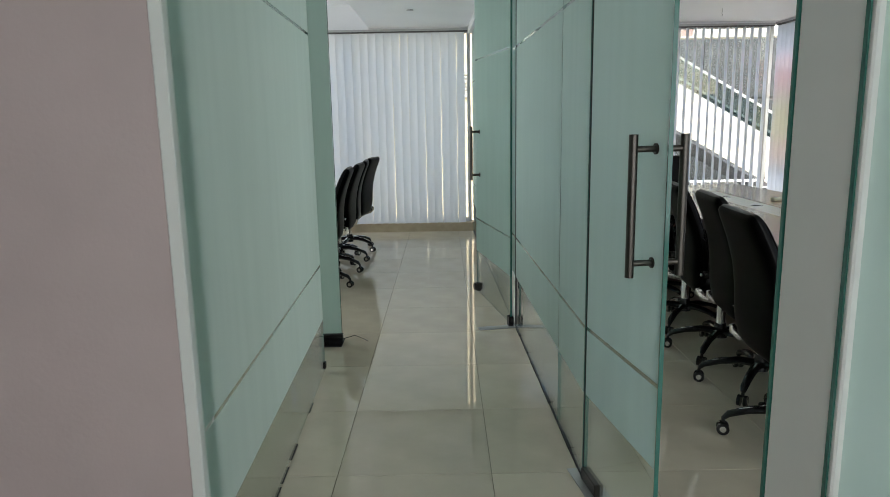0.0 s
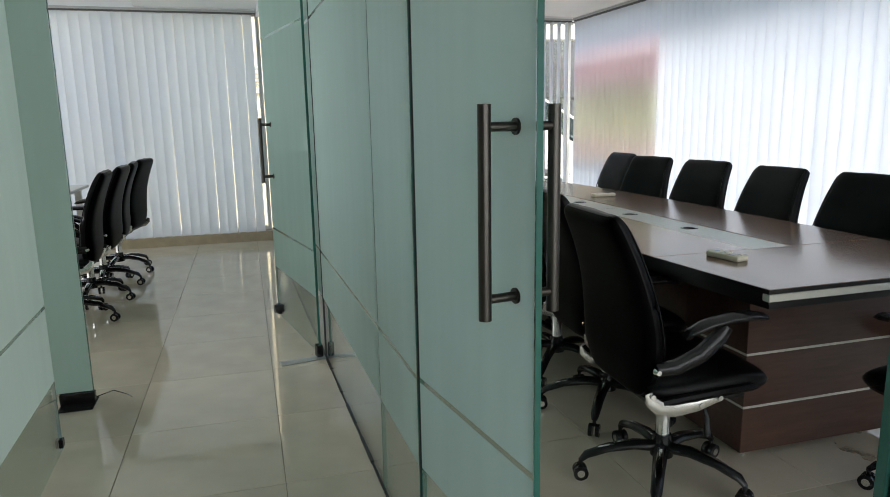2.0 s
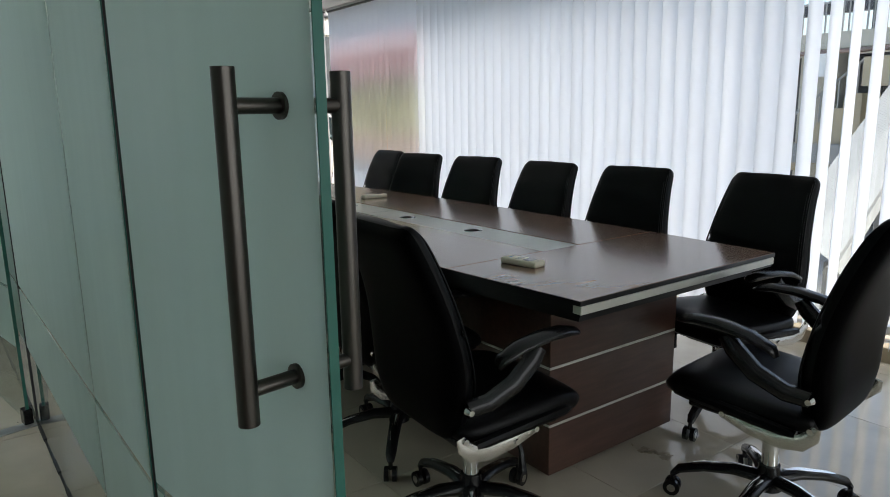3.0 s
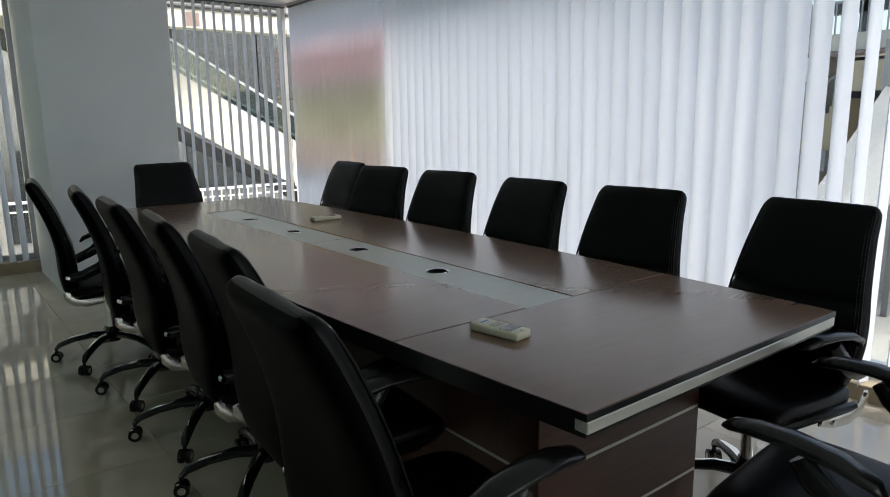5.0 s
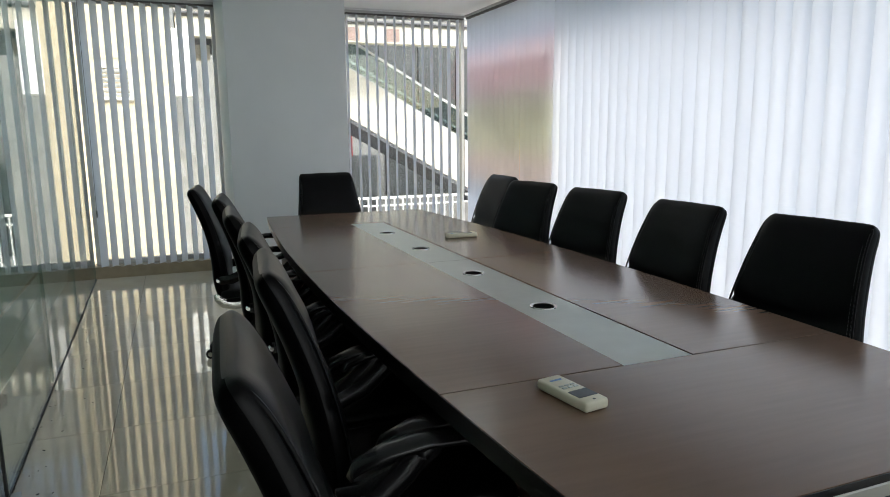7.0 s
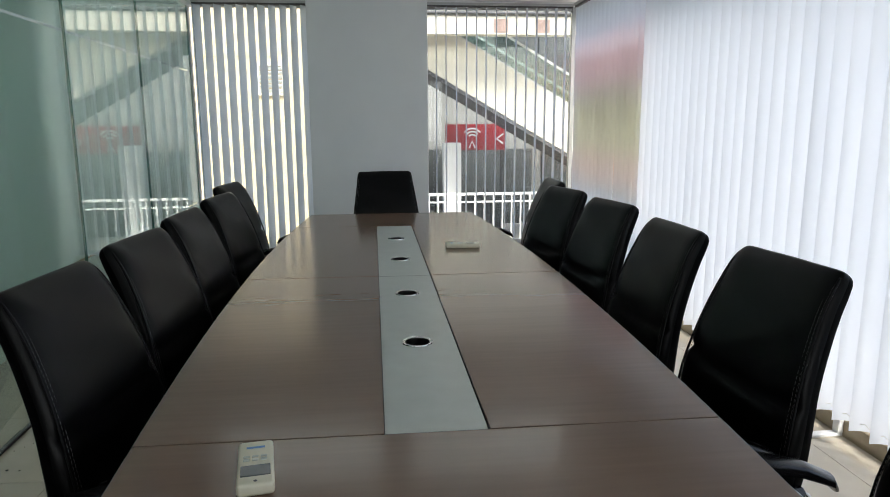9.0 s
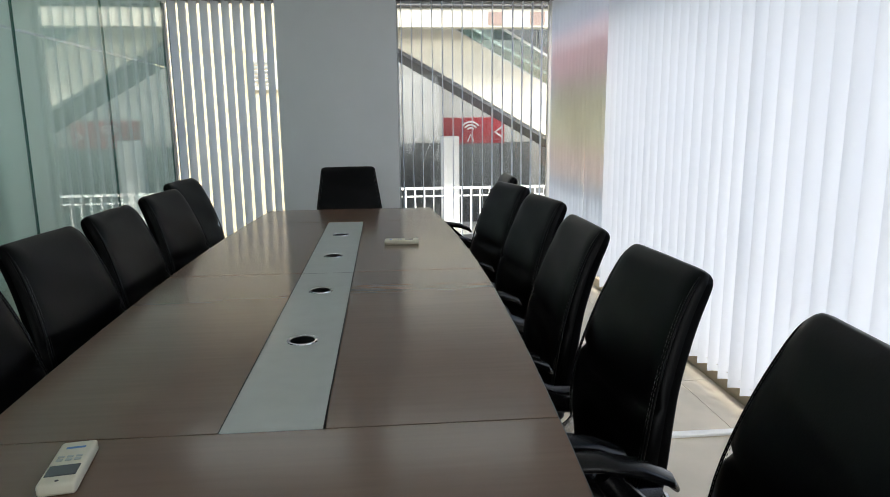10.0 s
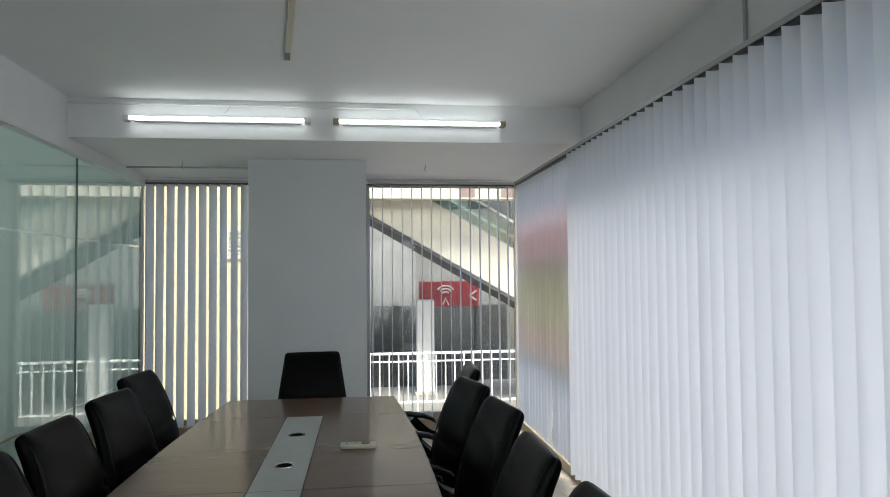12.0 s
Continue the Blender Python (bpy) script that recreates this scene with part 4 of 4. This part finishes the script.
for i in range(90):
    x = -6 + i * 0.2
    part("baluster", boxm(x, x + 0.025, 16.492, 16.518, -1.55 if i % 10 == 0 else -1.2, -0.2), M_RAIL, rl)

sh = thing("shop_front", "dark shop front with a red sign across the way", "building")
part("wall", boxm(-8, 16, 21.5, 22.0, GZ, 7), M_DARKC, sh)
# solid panels on the wall, the unlit depth behind them painted near-black
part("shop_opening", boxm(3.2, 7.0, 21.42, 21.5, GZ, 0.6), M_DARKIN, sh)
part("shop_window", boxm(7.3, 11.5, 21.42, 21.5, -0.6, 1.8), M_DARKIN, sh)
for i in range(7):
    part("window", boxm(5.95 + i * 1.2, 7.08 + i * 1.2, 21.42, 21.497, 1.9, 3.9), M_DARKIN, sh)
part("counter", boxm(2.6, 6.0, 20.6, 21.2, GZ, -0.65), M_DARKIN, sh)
sg = part("sign", boxm(4.34, 5.95, 20.0, 20.06, 0.63, 1.30), M_RED, sh, "red sign with white signal arcs")
arc = bmesh.new()
for r in (0.10, 0.18, 0.26):
    pts = [(5.05 + r * math.cos(radians(a)), 19.99, 0.93 + r * math.sin(radians(a))) for a in range(35, 146, 10)]
    tube(arc, pts, 0.025, 6)
tube(arc, [(4.97, 19.99, 0.68), (5.05, 19.99, 0.86), (5.13, 19.99, 0.68)], 0.022, 6)
part("signal_mark", arc, M_SIGNW, sg)
part("arrow_mark", tube(bmesh.new(), [(5.88, 19.99, 1.05), (5.70, 19.99, 0.92), (5.88, 19.99, 0.79)], 0.03, 6), M_SIGNW, sg)
part("sign_post", box(boxm(4.4, 4.48, 20.0, 20.08, GZ, 0.63), 5.82, 5.9, 20.0, 20.08, GZ, 0.63), M_STEELD, sh)
wp = thing("white_pillar", "plain white display pillar on the walk", "pillar")
part("body", boxm(4.22, 4.66, 19.2, 19.6, GZ, 0.84, 0.01), M_WHITEB, wp)
part("base", boxm(4.16, 4.72, 19.14, 19.66, GZ, -1.45, 0.01), M_CONC, wp)

# beyond the long window
eb = thing("white_annex", "white painted annex with small windows and a ledge", "building")
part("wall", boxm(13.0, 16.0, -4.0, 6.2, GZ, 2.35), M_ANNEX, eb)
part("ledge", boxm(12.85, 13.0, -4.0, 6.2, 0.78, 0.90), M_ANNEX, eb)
for y in (3.9, 4.75):
    # annex windows: dark rooms behind are painted on as near-black panels
    w = part("window", boxm(12.97, 13.0, y, y + 0.52, 0.0, 0.70), M_DARKIN, eb)
    part("frame", box(box(boxm(12.94, 13.0, y - 0.06, y, -0.05, 0.75), 12.94, 13.0, y + 0.52, y + 0.58, -0.05, 0.75), 12.94, 13.0, y + 0.24, y + 0.28, 0.0, 0.70), M_CONC, w)
part("air_unit", boxm(12.6, 12.98, 3.6, 4.4, 0.95, 1.4, 0.02), M_CONC, eb)
ch = thing("covered_stairway", "covered stairway with a white corrugated roof", "stairs")
bm = bmesh.new()
rows_n = 60
prev = None
for i in range(rows_n + 1):
    s = i / rows_n
    x, z = 8.8 + 3.8 * s, -0.30 + 1.8 * s
    zz = z
    if prev:
        low = [bm.verts.new((x, v.co.y, v.co.z + 0.024)) for v in prev]
        for a in range(2):
            bm.faces.new((prev[a], low[a], low[a + 1], prev[a + 1]))
        prev = low
    cur = [bm.verts.new((x, 4.95 + 0.45 * s, zz - 0.20)), bm.verts.new((x, 5.25 + 0.45 * s, zz)), bm.verts.new((x, 5.55 + 0.45 * s, zz + 0.15))]
    if prev:
        for a in range(2):
            bm.faces.new((prev[a], cur[a], cur[a + 1], prev[a + 1]))
    prev = cur
part("roof", bm, M_ROOFM, ch, "white corrugated sheet roof")
for i in range(5):
    s = i / 4
    part("post", boxm(8.85 + 3.7 * s, 8.93 + 3.7 * s, 5.0 + 0.45 * s, 5.08 + 0.45 * s, GZ, 1.8 * s - 0.50), M_DARKC, ch)
part("ramp", tube(bmesh.new(), [(8.8, 4.97, -0.62), (12.6, 5.42, 1.18)], 0.10, 6), M_DARKC, ch)
tb = thing("truss_bridge", "dark steel truss bridge on concrete beams", "bridge")
part("deck", boxm(17.0, 20.0, -8, 24, 2.55, 2.9), M_CONC, tb)
part("fascia", boxm(16.6, 17.0, 2.0, 8.1, 1.7, 2.3), M_BEIGE, tb)
for z in (3.3, 4.7):
    part("chord", boxm(17.0, 17.2, -8, 24, z, z + 0.22), M_STEELD, tb)
for i in range(16):
    y = -8 + i * 2
    part("post", boxm(17.0, 17.18, y, y + 0.18, 2.9, 4.7), M_STEELD, tb)
    part("brace", tube(bmesh.new(), [(17.1, y + 0.1, 3.4), (17.1, y + 2.0, 4.7)], 0.09, 6), M_STEELD, tb)
for y in (9.0, 13.0, 18.0):
    part("pier", boxm(17.4, 18.2, y, y + 0.8, GZ, 2.55), M_CONC, tb)
# solid wall painted near-black for the shade below the deck
part("back_wall", boxm(18.5, 18.8, 4.5, 24, GZ, 2.5), M_DARKIN, tb, "near-black wall standing in for the shade under the deck")
part("parapet", boxm(17.0, 17.15, 8.6, 14.0, 0.0, 0.45), M_ANNEX, tb)
part("pipe", rod(bmesh.new(), (16.95, 2, 2.48), (16.95, 16, 2.48), 0.05), M_RUST, tb)
part("rail", boxm(16.98, 17.02, 4.0, 13.0, 3.52, 3.57), M_ANNEX, tb)
for i in range(72):
    part("baluster", boxm(16.985, 17.015, 4.0 + i * 0.125, 4.03 + i * 0.125, 2.9, 3.52), M_ANNEX, tb)
for i in range(8):
    y = 9.85 - i * 0.19
    part("step", boxm(17.25, 18.2, y - 0.19, y, -0.2 + i * 0.08, 0.45 + i * 0.16), M_BEIGE, tb)
    part("stair_post", boxm(17.2, 17.23, y - 0.10, y - 0.07, 0.45 + i * 0.16, 1.10 + i * 0.16), M_ANNEX, tb)
part("stair_rail", tube(bmesh.new(), [(17.215, 9.85, 1.05), (17.215, 8.33, 2.30)], 0.03, 6), M_ANNEX, tb)
part("notice", boxm(16.9, 16.93, 9.0, 9.5, 1.95, 2.45), M_WHITEB, tb)

# ---- floor tiles ----
TP = 0.6
tile_me = bpy.data.meshes.new("tile")
tb_m = boxm(0.0011, TP - 0.0011, 0.0011, TP - 0.0011, -0.009, 0.0, 0.0006)
tb_m.to_mesh(tile_me)
tb_m.free()
tile_me.materials.append(M_TILE)
x = 0.03 - 6 * TP
while x < 4.40:
    y = 2.765 - 7 * TP
    while y < 8.64:
        t = new("tile", tile_me)
        t.parent = floor
        t.location = (x, y, 0)
        if x + TP > 4.5 or y + TP > 8.7:
            t.scale = (min(1, (4.45 - x) / TP), min(1, (8.68 - y) / TP), 1)
        y += TP
    x += TP
